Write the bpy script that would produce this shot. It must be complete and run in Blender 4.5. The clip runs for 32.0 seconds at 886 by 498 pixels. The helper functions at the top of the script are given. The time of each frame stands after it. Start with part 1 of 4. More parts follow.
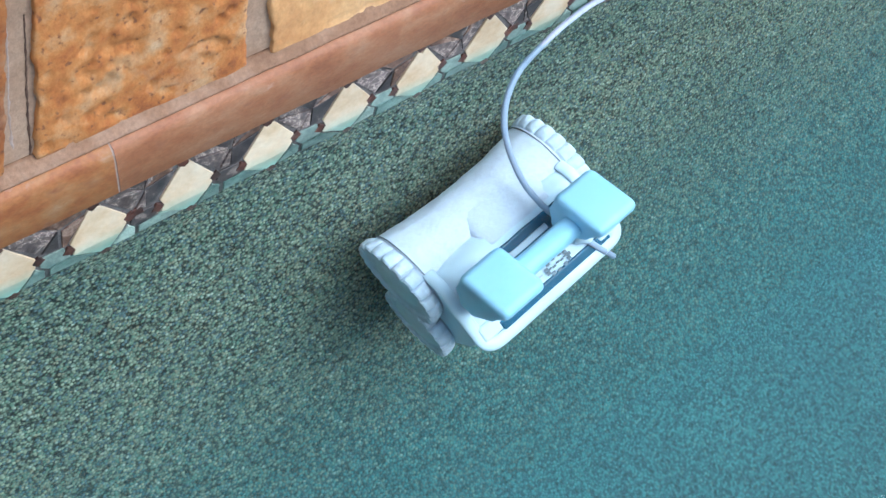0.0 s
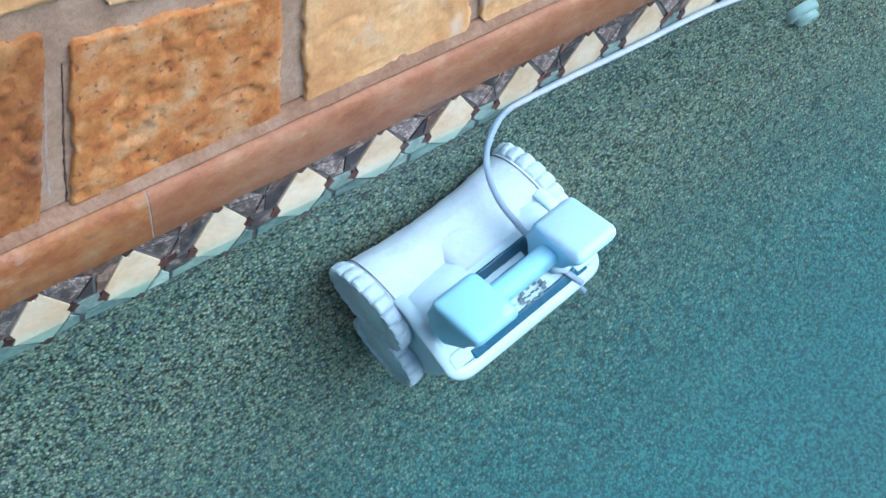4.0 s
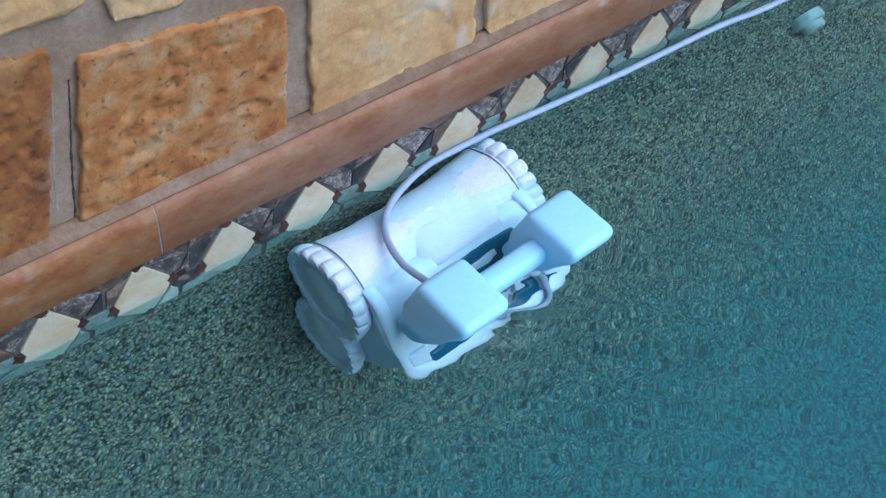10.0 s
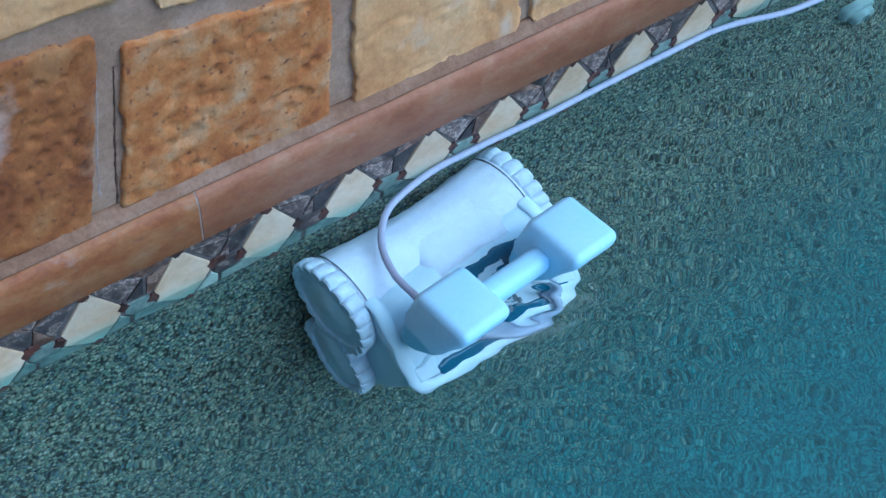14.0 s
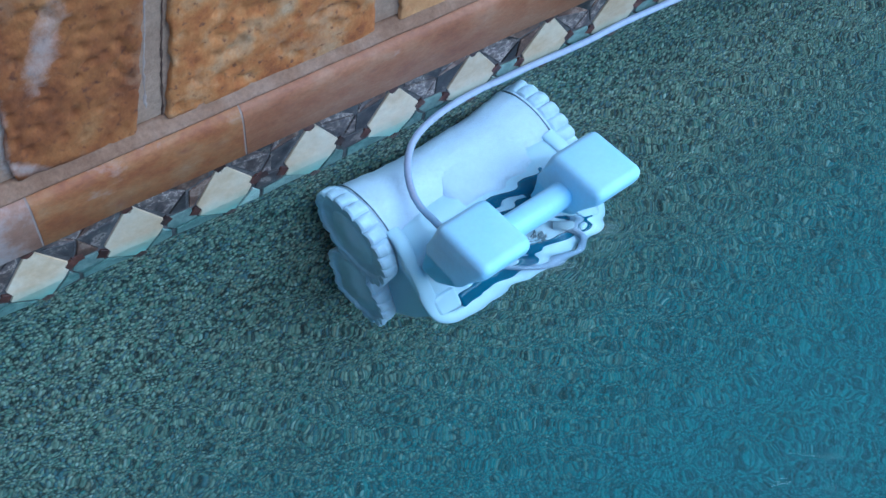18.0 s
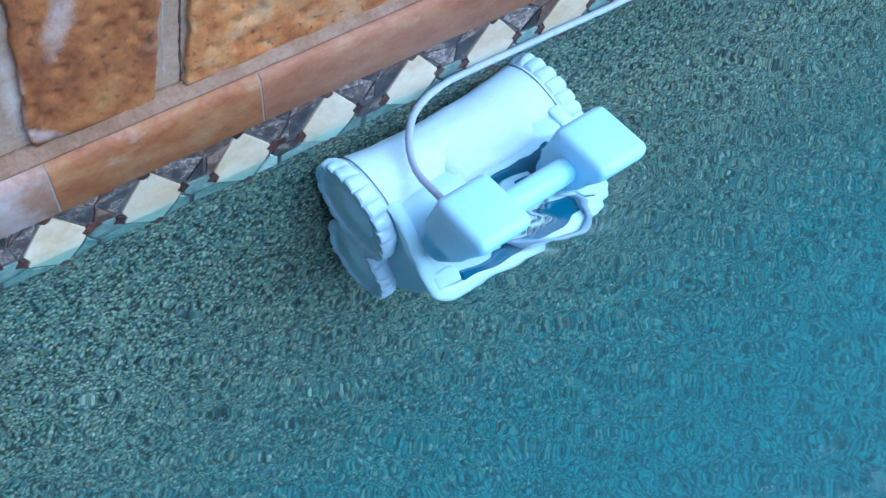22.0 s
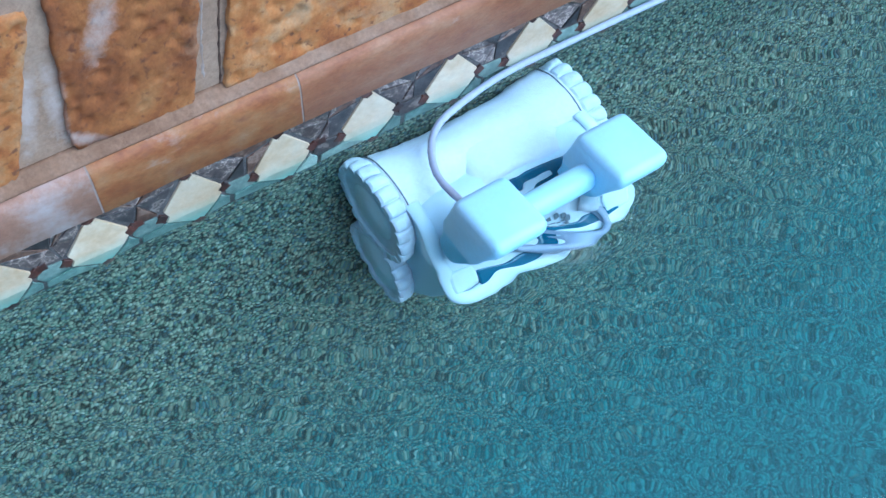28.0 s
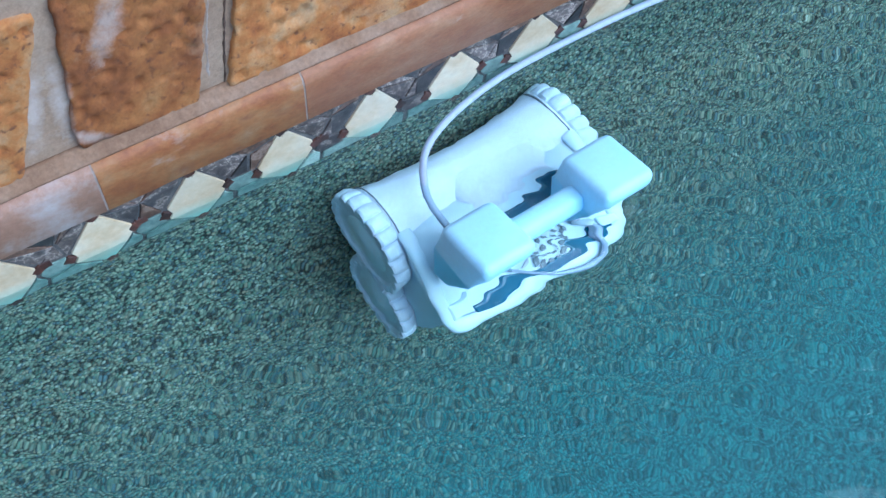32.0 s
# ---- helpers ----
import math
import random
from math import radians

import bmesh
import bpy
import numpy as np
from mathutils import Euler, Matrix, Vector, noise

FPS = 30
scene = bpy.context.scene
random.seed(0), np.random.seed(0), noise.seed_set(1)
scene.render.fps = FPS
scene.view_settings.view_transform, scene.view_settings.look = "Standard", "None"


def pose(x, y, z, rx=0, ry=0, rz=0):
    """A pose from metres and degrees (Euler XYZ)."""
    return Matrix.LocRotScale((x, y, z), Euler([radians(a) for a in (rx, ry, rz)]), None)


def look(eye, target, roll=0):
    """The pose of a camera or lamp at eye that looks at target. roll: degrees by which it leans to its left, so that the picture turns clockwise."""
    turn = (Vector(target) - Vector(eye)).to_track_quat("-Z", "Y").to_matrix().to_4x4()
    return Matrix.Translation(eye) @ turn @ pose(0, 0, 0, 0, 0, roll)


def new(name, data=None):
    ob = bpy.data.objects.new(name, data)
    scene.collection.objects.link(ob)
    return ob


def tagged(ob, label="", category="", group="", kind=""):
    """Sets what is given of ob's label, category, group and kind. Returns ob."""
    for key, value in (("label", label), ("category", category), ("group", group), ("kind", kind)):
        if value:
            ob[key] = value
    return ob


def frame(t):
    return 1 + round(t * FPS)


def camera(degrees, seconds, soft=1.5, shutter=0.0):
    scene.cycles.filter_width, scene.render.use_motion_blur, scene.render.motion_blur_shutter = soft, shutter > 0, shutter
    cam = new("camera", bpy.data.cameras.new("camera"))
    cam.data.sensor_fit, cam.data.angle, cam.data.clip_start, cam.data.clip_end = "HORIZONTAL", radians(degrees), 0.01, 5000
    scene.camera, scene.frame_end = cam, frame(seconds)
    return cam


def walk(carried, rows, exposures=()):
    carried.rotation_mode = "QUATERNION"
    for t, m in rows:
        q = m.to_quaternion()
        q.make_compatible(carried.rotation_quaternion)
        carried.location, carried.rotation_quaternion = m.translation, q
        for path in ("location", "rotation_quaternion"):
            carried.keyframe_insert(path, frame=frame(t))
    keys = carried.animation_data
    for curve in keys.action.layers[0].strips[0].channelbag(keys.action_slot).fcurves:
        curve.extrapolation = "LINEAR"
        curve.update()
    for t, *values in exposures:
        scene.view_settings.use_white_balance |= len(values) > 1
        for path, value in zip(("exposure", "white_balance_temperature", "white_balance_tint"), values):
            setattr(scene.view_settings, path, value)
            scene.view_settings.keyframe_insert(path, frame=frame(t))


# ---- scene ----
cam = camera(40.0, 32.0)
PATH = [
    (0, (-0.233, -1.039, 1.603), (0.609, -0.282, -0.045), 12.8),
    (0.5, (-0.231, -1.054, 1.594), (0.599, -0.282, -0.053), 11.5),
    (1, (-0.228, -1.039, 1.602), (0.589, -0.273, -0.055), 11.6),
    (1.5, (-0.232, -1.04, 1.602), (0.584, -0.257, -0.048), 11.0),
    (2, (-0.233, -1.036, 1.598), (0.588, -0.24, -0.043), 10.7),
    (2.5, (-0.223, -1.039, 1.604), (0.588, -0.222, -0.032), 9.8),
    (3, (-0.223, -1.034, 1.606), (0.593, -0.202, -0.019), 9.8),
    (3.5, (-0.225, -1.037, 1.605), (0.602, -0.199, -0.012), 10.2),
    (5.5, (-0.227, -1.048, 1.607), (0.592, -0.182, 0.001), 9.1),
    (6, (-0.229, -1.047, 1.606), (0.587, -0.169, 0.005), 8.8),
    (6.5, (-0.23, -1.043, 1.601), (0.586, -0.155, 0.005), 8.7),
    (7, (-0.227, -1.036, 1.598), (0.586, -0.147, 0.002), 8.5),
    (7.5, (-0.225, -1.032, 1.599), (0.582, -0.146, -0.002), 8.2),
    (8, (-0.225, -1.026, 1.606), (0.582, -0.155, -0.003), 8.7),
    (8.5, (-0.229, -1.034, 1.6), (0.587, -0.165, -0.006), 8.9),
    (9, (-0.222, -1.032, 1.607), (0.591, -0.172, -0.005), 9.0),
    (9.5, (-0.225, -1.042, 1.606), (0.593, -0.178, -0.002), 8.7),
    (10, (-0.226, -1.052, 1.601), (0.598, -0.176, 0.003), 8.3),
    (10.5, (-0.225, -1.048, 1.609), (0.595, -0.173, 0.008), 8.6),
    (11, (-0.235, -1.044, 1.6), (0.598, -0.165, 0.009), 9.0),
    (11.5, (-0.233, -1.04, 1.612), (0.6, -0.163, 0.019), 9.2),
    (12, (-0.226, -1.049, 1.607), (0.605, -0.156, 0.022), 8.6),
    (12.5, (-0.221, -1.044, 1.6), (0.603, -0.149, 0.014), 8.2),
    (13, (-0.213, -1.038, 1.6), (0.583, -0.15, -0.005), 7.7),
    (13.5, (-0.217, -1.022, 1.603), (0.557, -0.149, -0.021), 7.8),
    (15.5, (-0.242, -1.032, 1.591), (0.514, -0.132, -0.028), 6.7),
    (16, (-0.239, -1.028, 1.6), (0.496, -0.153, -0.041), 7.5),
    (16.5, (-0.247, -1.033, 1.587), (0.472, -0.17, -0.068), 7.4),
    (17, (-0.246, -1.028, 1.591), (0.457, -0.184, -0.081), 7.7),
    (17.5, (-0.242, -1.026, 1.594), (0.443, -0.194, -0.091), 7.4),
    (18, (-0.25, -1.036, 1.584), (0.432, -0.199, -0.099), 7.3),
    (18.5, (-0.251, -1.029, 1.589), (0.415, -0.206, -0.107), 7.5),
    (19, (-0.24, -1.029, 1.589), (0.405, -0.213, -0.119), 7.3),
    (19.5, (-0.246, -1.032, 1.584), (0.409, -0.215, -0.12), 7.0),
    (20, (-0.253, -1.019, 1.596), (0.412, -0.214, -0.109), 7.5),
    (20.5, (-0.253, -1.029, 1.577), (0.419, -0.204, -0.116), 6.7),
    (21, (-0.238, -1.024, 1.579), (0.417, -0.212, -0.127), 7.0),
    (21.5, (-0.238, -1.026, 1.573), (0.405, -0.223, -0.142), 7.0),
    (22, (-0.246, -1.02, 1.582), (0.389, -0.217, -0.136), 7.2),
    (22.5, (-0.243, -1.032, 1.581), (0.384, -0.182, -0.117), 5.4),
    (23, (-0.244, -1.032, 1.574), (0.392, -0.183, -0.121), 5.1),
    (23.5, (-0.241, -1.037, 1.569), (0.387, -0.198, -0.135), 4.6),
    (24, (-0.241, -1.023, 1.582), (0.374, -0.216, -0.142), 5.6),
    (24.5, (-0.25, -1.038, 1.574), (0.359, -0.226, -0.149), 5.9),
    (25, (-0.233, -1.01, 1.593), (0.352, -0.232, -0.154), 6.6),
    (25.5, (-0.231, -1.031, 1.588), (0.343, -0.231, -0.153), 5.5),
    (26, (-0.253, -1.042, 1.574), (0.339, -0.217, -0.149), 4.9),
    (26.5, (-0.258, -1.026, 1.577), (0.342, -0.196, -0.141), 4.8),
    (28.5, (-0.216, -0.999, 1.606), (0.326, -0.194, -0.142), 3.7),
    (29, (-0.224, -0.976, 1.61), (0.324, -0.197, -0.148), 4.3),
    (29.5, (-0.217, -0.999, 1.601), (0.327, -0.198, -0.149), 2.9),
    (30, (-0.207, -1.006, 1.6), (0.325, -0.199, -0.151), 2.5),
    (30.5, (-0.223, -0.976, 1.615), (0.321, -0.203, -0.147), 4.6),
    (31, (-0.219, -0.987, 1.616), (0.321, -0.199, -0.141), 4.3),
    (31.5, (-0.196, -1.005, 1.618), (0.321, -0.196, -0.137), 2.6),
    (32, (-0.227, -0.987, 1.619), (0.324, -0.194, -0.132), 4.5),
]
EXPOSURES = [(0, 1.24, 5800, 7), (3, 1.24, 5550, 6), (6, 0.98, 5300, 3), (8, 0.94, 5150, 2), (9, 0.72, 5050, 1), (11, 0.55, 4900, 1), (13, 0.48, 4720, 1), (18, 0.51, 4500, 0), (20, 1.0, 4480, 0), (23, 1.03, 4560, 0), (32, 1.03, 4780, 0)]
walk(cam, [(t, look(eye, target, roll)) for t, eye, target, roll in PATH], EXPOSURES)

# ---- light ----
world = bpy.data.worlds.new("world")
scene.world = world
world.use_nodes = True
sky = world.node_tree.nodes.new("ShaderNodeTexSky")
sky.sky_type = "NISHITA"
sky.sun_disc = False
sky.dust_density, sky.ozone_density = 1.5, 1.0
SUN_UP, SUN_TURN = 50.0, 138.0
sky.sun_elevation, sky.sun_rotation = radians(SUN_UP), radians(SUN_TURN)
background = world.node_tree.nodes["Background"]
background.inputs["Strength"].default_value = 0.14
world.node_tree.links.new(sky.outputs[0], background.inputs["Color"])
sun = bpy.data.lights.new("sun", "SUN")
sun.energy, sun.angle, sun.color = 1.5, radians(60), (1.0, 0.975, 0.94)
sun_lamp = new("sun", sun)
sun_lamp.matrix_world = look((6 * math.sin(radians(SUN_TURN)) * math.cos(radians(SUN_UP)), 6 * math.cos(radians(SUN_TURN)) * math.cos(radians(SUN_UP)), 6 * math.sin(radians(SUN_UP))), (0, 0, 0))


# ---- materials ----
def links_of(m):
    return m.node_tree.nodes, m.node_tree.links.new


def ramp(nodes, stops):
    r = nodes.new("ShaderNodeValToRGB")
    el = r.color_ramp.elements
    while len(el) < len(stops):
        el.new(0.5)
    for e, (at, c) in zip(el, stops):
        e.position, e.color = at, (*c, 1)
    return r


def noise_tex(nodes, link, where, scale, detail=4, rough=0.6, kind="ShaderNodeTexNoise"):
    n = nodes.new(kind)
    n.inputs["Scale"].default_value = scale
    if kind == "ShaderNodeTexNoise":
        n.inputs["Detail"].default_value, n.inputs["Roughness"].default_value = detail, rough
    link(where, n.inputs["Vector"])
    return n


def blend(nodes, link, fac, a, b, kind="MIX"):
    m = nodes.new("ShaderNodeMix")
    m.data_type, m.blend_type = "RGBA", kind
    for socket, value in ((m.inputs[0], fac), (m.inputs[6], a), (m.inputs[7], b)):
        if isinstance(value, (int, float)):
            socket.default_value = value
        elif isinstance(value, tuple):
            socket.default_value = (*value, 1)
        else:
            link(value, socket)
    return m.outputs[2]


def surface(name, stops, scale=12.0, rough=0.7, fine=0.25, fine_scale=90.0, bump=0.3, bump_scale=60.0, bump_depth=0.002,
            random_tint=0.0, stain=None, stain_scale=3.0, stain_at=(0.5, 0.7), spec=0.5, spots=None, spot_scale=40.0, spot_at=(0.62, 0.68), tall=1.0):
    """A painted, fired or cut surface: a coarse colour ramp, fine grain, stains and relief."""
    m = bpy.data.materials.new(name)
    m.use_nodes = True
    nodes, link = links_of(m)
    bsdf = nodes["Principled BSDF"]
    where = nodes.new("ShaderNodeTexCoord").outputs["Object"]
    if tall != 1.0:
        bed = nodes.new("ShaderNodeMapping")
        bed.inputs["Scale"].default_value = (1, 1, 1 / tall)
        bed.inputs["Rotation"].default_value = (0, radians(12), 0)
        link(where, bed.inputs["Vector"])
        where = bed.outputs[0]
    if random_tint:
        info = nodes.new("ShaderNodeObjectInfo")
        shift = nodes.new("ShaderNodeVectorMath")
        shift.operation = "ADD"
        spread = nodes.new("ShaderNodeVectorMath")
        spread.operation = "SCALE"
        comb = nodes.new("ShaderNodeCombineXYZ")
        for i in range(3):
            link(info.outputs["Random"], comb.inputs[i])
        link(comb.outputs[0], spread.inputs[0])
        spread.inputs["Scale"].default_value = 37.0
        link(where, shift.inputs[0])
        link(spread.outputs[0], shift.inputs[1])
        where = shift.outputs[0]
    coarse = noise_tex(nodes, link, where, scale, 5, 0.62)
    r = ramp(nodes, stops)
    link(coarse.outputs["Fac"], r.inputs[0])
    color = r.outputs[0]
    grain = noise_tex(nodes, link, where, fine_scale, 3, 0.7)
    g = ramp(nodes, [(0.3, (0.55, 0.55, 0.55)), (0.7, (1.25, 1.25, 1.25))])
    link(grain.outputs["Fac"], g.inputs[0])
    color = blend(nodes, link, fine, color, g.outputs[0], "MULTIPLY")
    if random_tint:
        h = nodes.new("ShaderNodeHueSaturation")
        mr = nodes.new("ShaderNodeMapRange")
        mr.inputs["To Min"].default_value, mr.inputs["To Max"].default_value = 1 - random_tint, 1 + random_tint
        link(info.outputs["Random"], mr.inputs["Value"])
        link(mr.outputs[0], h.inputs["Value"])
        link(color, h.inputs["Color"])
        color = h.outputs[0]
    if stain:
        s = noise_tex(nodes, link, where, stain_scale, 6, 0.65)
        sr = ramp(nodes, [(stain_at[0], (0, 0, 0)), (stain_at[1], (1, 1, 1))])
        link(s.outputs["Fac"], sr.inputs[0])
        color = blend(nodes, link, sr.outputs[0], color, stain)
    if spots:
        s = noise_tex(nodes, link, where, spot_scale, 2, 0.5)
        sr = ramp(nodes, [(spot_at[0], (0, 0, 0)), (spot_at[1], (1, 1, 1))])
        link(s.outputs["Fac"], sr.inputs[0])
        color = blend(nodes, link, sr.outputs[0], color, spots)
    link(color, bsdf.inputs["Base Color"])
    bsdf.inputs["Roughness"].default_value = rough
    bsdf.inputs["Specular IOR Level"].default_value = spec
    if bump:
        b = nodes.new("ShaderNodeBump")
        b.inputs["Strength"].default_value, b.inputs["Distance"].default_value = bump, bump_depth
        link(noise_tex(nodes, link, where, bump_scale, 5, 0.65).outputs["Fac"], b.inputs["Height"])
        link(b.outputs[0], bsdf.inputs["Normal"])
    return m


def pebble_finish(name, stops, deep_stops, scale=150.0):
    """Exposed pebble plaster: small cells of several colours with dark gaps. Pebble colours shift to blue with depth,
    painting in the water's tint.
    """
    m = bpy.data.materials.new(name)
    m.use_nodes = True
    nodes, link = links_of(m)
    bsdf = nodes["Principled BSDF"]
    where = nodes.new("ShaderNodeTexCoord").outputs["Object"]
    cells = nodes.new("ShaderNodeTexVoronoi")
    cells.inputs["Scale"].default_value = scale
    link(where, cells.inputs["Vector"])
    sep = nodes.new("ShaderNodeSeparateColor")
    link(cells.outputs["Color"], sep.inputs[0])
    picks = []
    for some in (stops, deep_stops):
        r = ramp(nodes, some)
        r.color_ramp.interpolation = "CONSTANT"
        link(sep.outputs[0], r.inputs[0])
        picks.append(r.outputs[0])
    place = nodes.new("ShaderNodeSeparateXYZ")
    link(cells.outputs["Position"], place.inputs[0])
    # Height drives the blue colour, standing in for absorption by the water.
    depth_tint = nodes.new("ShaderNodeMapRange")
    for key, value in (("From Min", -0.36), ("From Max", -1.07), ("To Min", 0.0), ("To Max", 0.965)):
        depth_tint.inputs[key].default_value = value
    link(place.outputs[2], depth_tint.inputs["Value"])
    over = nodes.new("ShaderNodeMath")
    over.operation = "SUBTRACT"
    link(depth_tint.outputs[0], over.inputs[0])
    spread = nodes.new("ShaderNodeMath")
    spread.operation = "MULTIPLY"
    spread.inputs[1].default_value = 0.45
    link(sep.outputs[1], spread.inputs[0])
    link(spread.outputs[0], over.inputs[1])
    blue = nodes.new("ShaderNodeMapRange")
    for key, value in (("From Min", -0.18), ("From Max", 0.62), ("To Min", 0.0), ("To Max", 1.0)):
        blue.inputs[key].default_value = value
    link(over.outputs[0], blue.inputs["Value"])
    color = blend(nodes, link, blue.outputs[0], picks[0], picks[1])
    gap = ramp(nodes, [(0.37, (1.12, 1.12, 1.10)), (0.70, (0.10, 0.13, 0.12))])
    link(cells.outputs["Distance"], gap.inputs[0])
    # Gaps lose contrast with depth: haze of the water put into the colour.
    depth_haze = nodes.new("ShaderNodeMapRange")
    depth_haze.inputs["To Min"].default_value, depth_haze.inputs["To Max"].default_value = 1.0, 0.42
    link(depth_tint.outputs[0], depth_haze.inputs["Value"])
    patchy = ramp(nodes, [(0.36, (0.30, 0.30, 0.30)), (0.55, (1, 1, 1))])
    link(noise_tex(nodes, link, where, scale * 0.42, 2, 0.6).outputs["Fac"], patchy.inputs[0])
    depth = nodes.new("ShaderNodeMath")
    depth.operation = "MULTIPLY"
    link(depth_haze.outputs[0], depth.inputs[0])
    link(patchy.outputs[0], depth.inputs[1])
    color = blend(nodes, link, depth.outputs[0], color, gap.outputs[0], "MULTIPLY")
    wide = noise_tex(nodes, link, where, 3.5, 5, 0.6)
    wr = ramp(nodes, [(0.3, (0.86, 0.89, 0.90)), (0.7, (1.10, 1.08, 1.05))])
    link(wide.outputs["Fac"], wr.inputs[0])
    color = blend(nodes, link, 1.0, color, wr.outputs[0], "MULTIPLY")
    link(color, bsdf.inputs["Base Color"])
    bsdf.inputs["Roughness"].default_value = 0.75
    b = nodes.new("ShaderNodeBump")
    b.inputs["Strength"].default_value, b.inputs["Distance"].default_value = 0.7, 0.003
    b.invert = True
    link(cells.outputs["Distance"], b.inputs["Height"])
    link(b.outputs[0], bsdf.inputs["Normal"])
    return m


def water_surface(robot):
    """Clear pool water: refracting, faintly green-blue, with ripples that the robot stirs up and that die out towards the sheet's far end."""
    m = bpy.data.materials.new("pool_water")
    m.use_nodes = True
    nodes, link = links_of(m)
    nodes.remove(nodes["Principled BSDF"])
    out = nodes["Material Output"]
    where = nodes.new("ShaderNodeTexCoord").outputs["Object"]
    stretch = nodes.new("ShaderNodeMapping")
    stretch.vector_type = "TEXTURE"
    stretch.inputs["Scale"].default_value = (4.0, 1.0, 1.0)
    stretch.inputs["Rotation"].default_value = (0, 0, radians(-34))
    link(where, stretch.inputs["Vector"])
    a = noise_tex(nodes, link, stretch.outputs[0], 19.0, 1, 0.4)
    swell = nodes.new("ShaderNodeMapping")
    swell.vector_type = "TEXTURE"
    swell.inputs["Scale"].default_value = (1.7, 1.0, 1.0)
    swell.inputs["Rotation"].default_value = (0, 0, radians(-34))
    link(where, swell.inputs["Vector"])
    c = noise_tex(nodes, link, swell.outputs[0], 14.0, 2, 0.35)
    add = nodes.new("ShaderNodeMath")
    add.operation = "MULTIPLY_ADD"
    link(c.outputs["Fac"], add.inputs[0])
    add.inputs[1].default_value = 0.15
    sep = nodes.new("ShaderNodeSeparateXYZ")
    link(where, sep.inputs[0])
    calm = nodes.new("ShaderNodeMapRange")
    calm.interpolation_type = "SMOOTHSTEP"
    for key, value in (("From Min", WATER_CALM[0]), ("From Max", WATER_CALM[1]), ("To Min", 1.0), ("To Max", 0.03)):
        calm.inputs[key].default_value = value
    link(sep.outputs[0], calm.inputs["Value"])
    b = nodes.new("ShaderNodeBump")
    b.inputs["Distance"].default_value = 0.075
    near = nodes.new("ShaderNodeTexCoord")
    near.object = robot
    spot = nodes.new("ShaderNodeMapping")
    spot.inputs["Location"].default_value = (0.0, 2.05, 0.0)
    spot.inputs["Scale"].default_value = (4.0, 7.6, 0.0)
    link(near.outputs["Object"], spot.inputs["Vector"])
    far = nodes.new("ShaderNodeVectorMath")
    far.operation = "LENGTH"
    link(spot.outputs[0], far.inputs[0])
    wave = nodes.new("ShaderNodeMapRange")
    wave.interpolation_type = "SMOOTHSTEP"
    for key, value in (("From Min", 0.2), ("From Max", 1.15), ("To Min", 1.0), ("To Max", 0.008)):
        wave.inputs[key].default_value = value
    link(far.outputs["Value"], wave.inputs["Value"])
    stir = nodes.new("ShaderNodeMath")
    stir.operation = "MULTIPLY"
    link(wave.outputs[0], stir.inputs[0])
    link(a.outputs["Fac"], stir.inputs[1])
    link(stir.outputs[0], add.inputs[2])
    power = nodes.new("ShaderNodeMath")
    power.operation = "MULTIPLY"
    power.inputs[0].default_value = 0.5
    link(calm.outputs[0], power.inputs[1])
    link(power.outputs[0], b.inputs["Strength"])
    link(add.outputs[0], b.inputs["Height"])
    bend = nodes.new("ShaderNodeBsdfRefraction")
    bend.inputs["IOR"].default_value, bend.inputs["Roughness"].default_value = 1.33, 0.0
    bend.inputs["Color"].default_value = (0.83, 0.965, 1.0, 1)
    shine = nodes.new("ShaderNodeBsdfGlossy")
    shine.inputs["Roughness"].default_value = 0.02
    fres = nodes.new("ShaderNodeFresnel")
    fres.inputs["IOR"].default_value = 1.33
    mix = nodes.new("ShaderNodeMixShader")
    for node in (bend, shine, fres):
        link(b.outputs[0], node.inputs["Normal"])
    link(fres.outputs[0], mix.inputs[0])
    link(bend.outputs[0], mix.inputs[1])
    link(shine.outputs[0], mix.inputs[2])
    link(mix.outputs[0], out.inputs["Surface"])
    return m


WATER_CALM = (-1.4, -0.2)

STONE_ORANGE = surface("orange_sandstone", [(0.28, (0.200, 0.060, 0.016)), (0.40, (0.340, 0.116, 0.026)), (0.50, (0.392, 0.158, 0.042)), (0.58, (0.405, 0.200, 0.076)), (0.68, (0.412, 0.245, 0.120)), (0.82, (0.430, 0.325, 0.200))],
                       20, 0.85, 0.45, 150, 0.6, 70, 0.004, 0.06, (0.400, 0.270, 0.165), 8, (0.58, 0.80), spots=(0.150, 0.058, 0.024), spot_scale=85, spot_at=(0.60, 0.72), tall=1.15)
STONE_BROWN = surface("brown_sandstone", [(0.28, (0.122, 0.036, 0.010)), (0.43, (0.220, 0.070, 0.015)), (0.55, (0.285, 0.106, 0.025)), (0.68, (0.318, 0.150, 0.050)), (0.82, (0.345, 0.225, 0.115))],
                      12, 0.85, 0.4, 150, 0.6, 60, 0.004, 0.06, (0.270, 0.150, 0.080), 9, (0.58, 0.72), spots=(0.110, 0.034, 0.012), spot_scale=80, spot_at=(0.60, 0.74), tall=1.3)
STONE_BUFF = surface("buff_sandstone", [(0.28, (0.430, 0.205, 0.075)), (0.42, (0.540, 0.290, 0.115)), (0.55, (0.580, 0.345, 0.155)), (0.78, (0.590, 0.405, 0.230))],
                     9, 0.85, 0.3, 140, 0.6, 34, 0.006, 0.06, (0.420, 0.215, 0.085), 12, (0.60, 0.74), spots=(0.530, 0.430, 0.330), spot_scale=10, spot_at=(0.60, 0.74), tall=1.2)
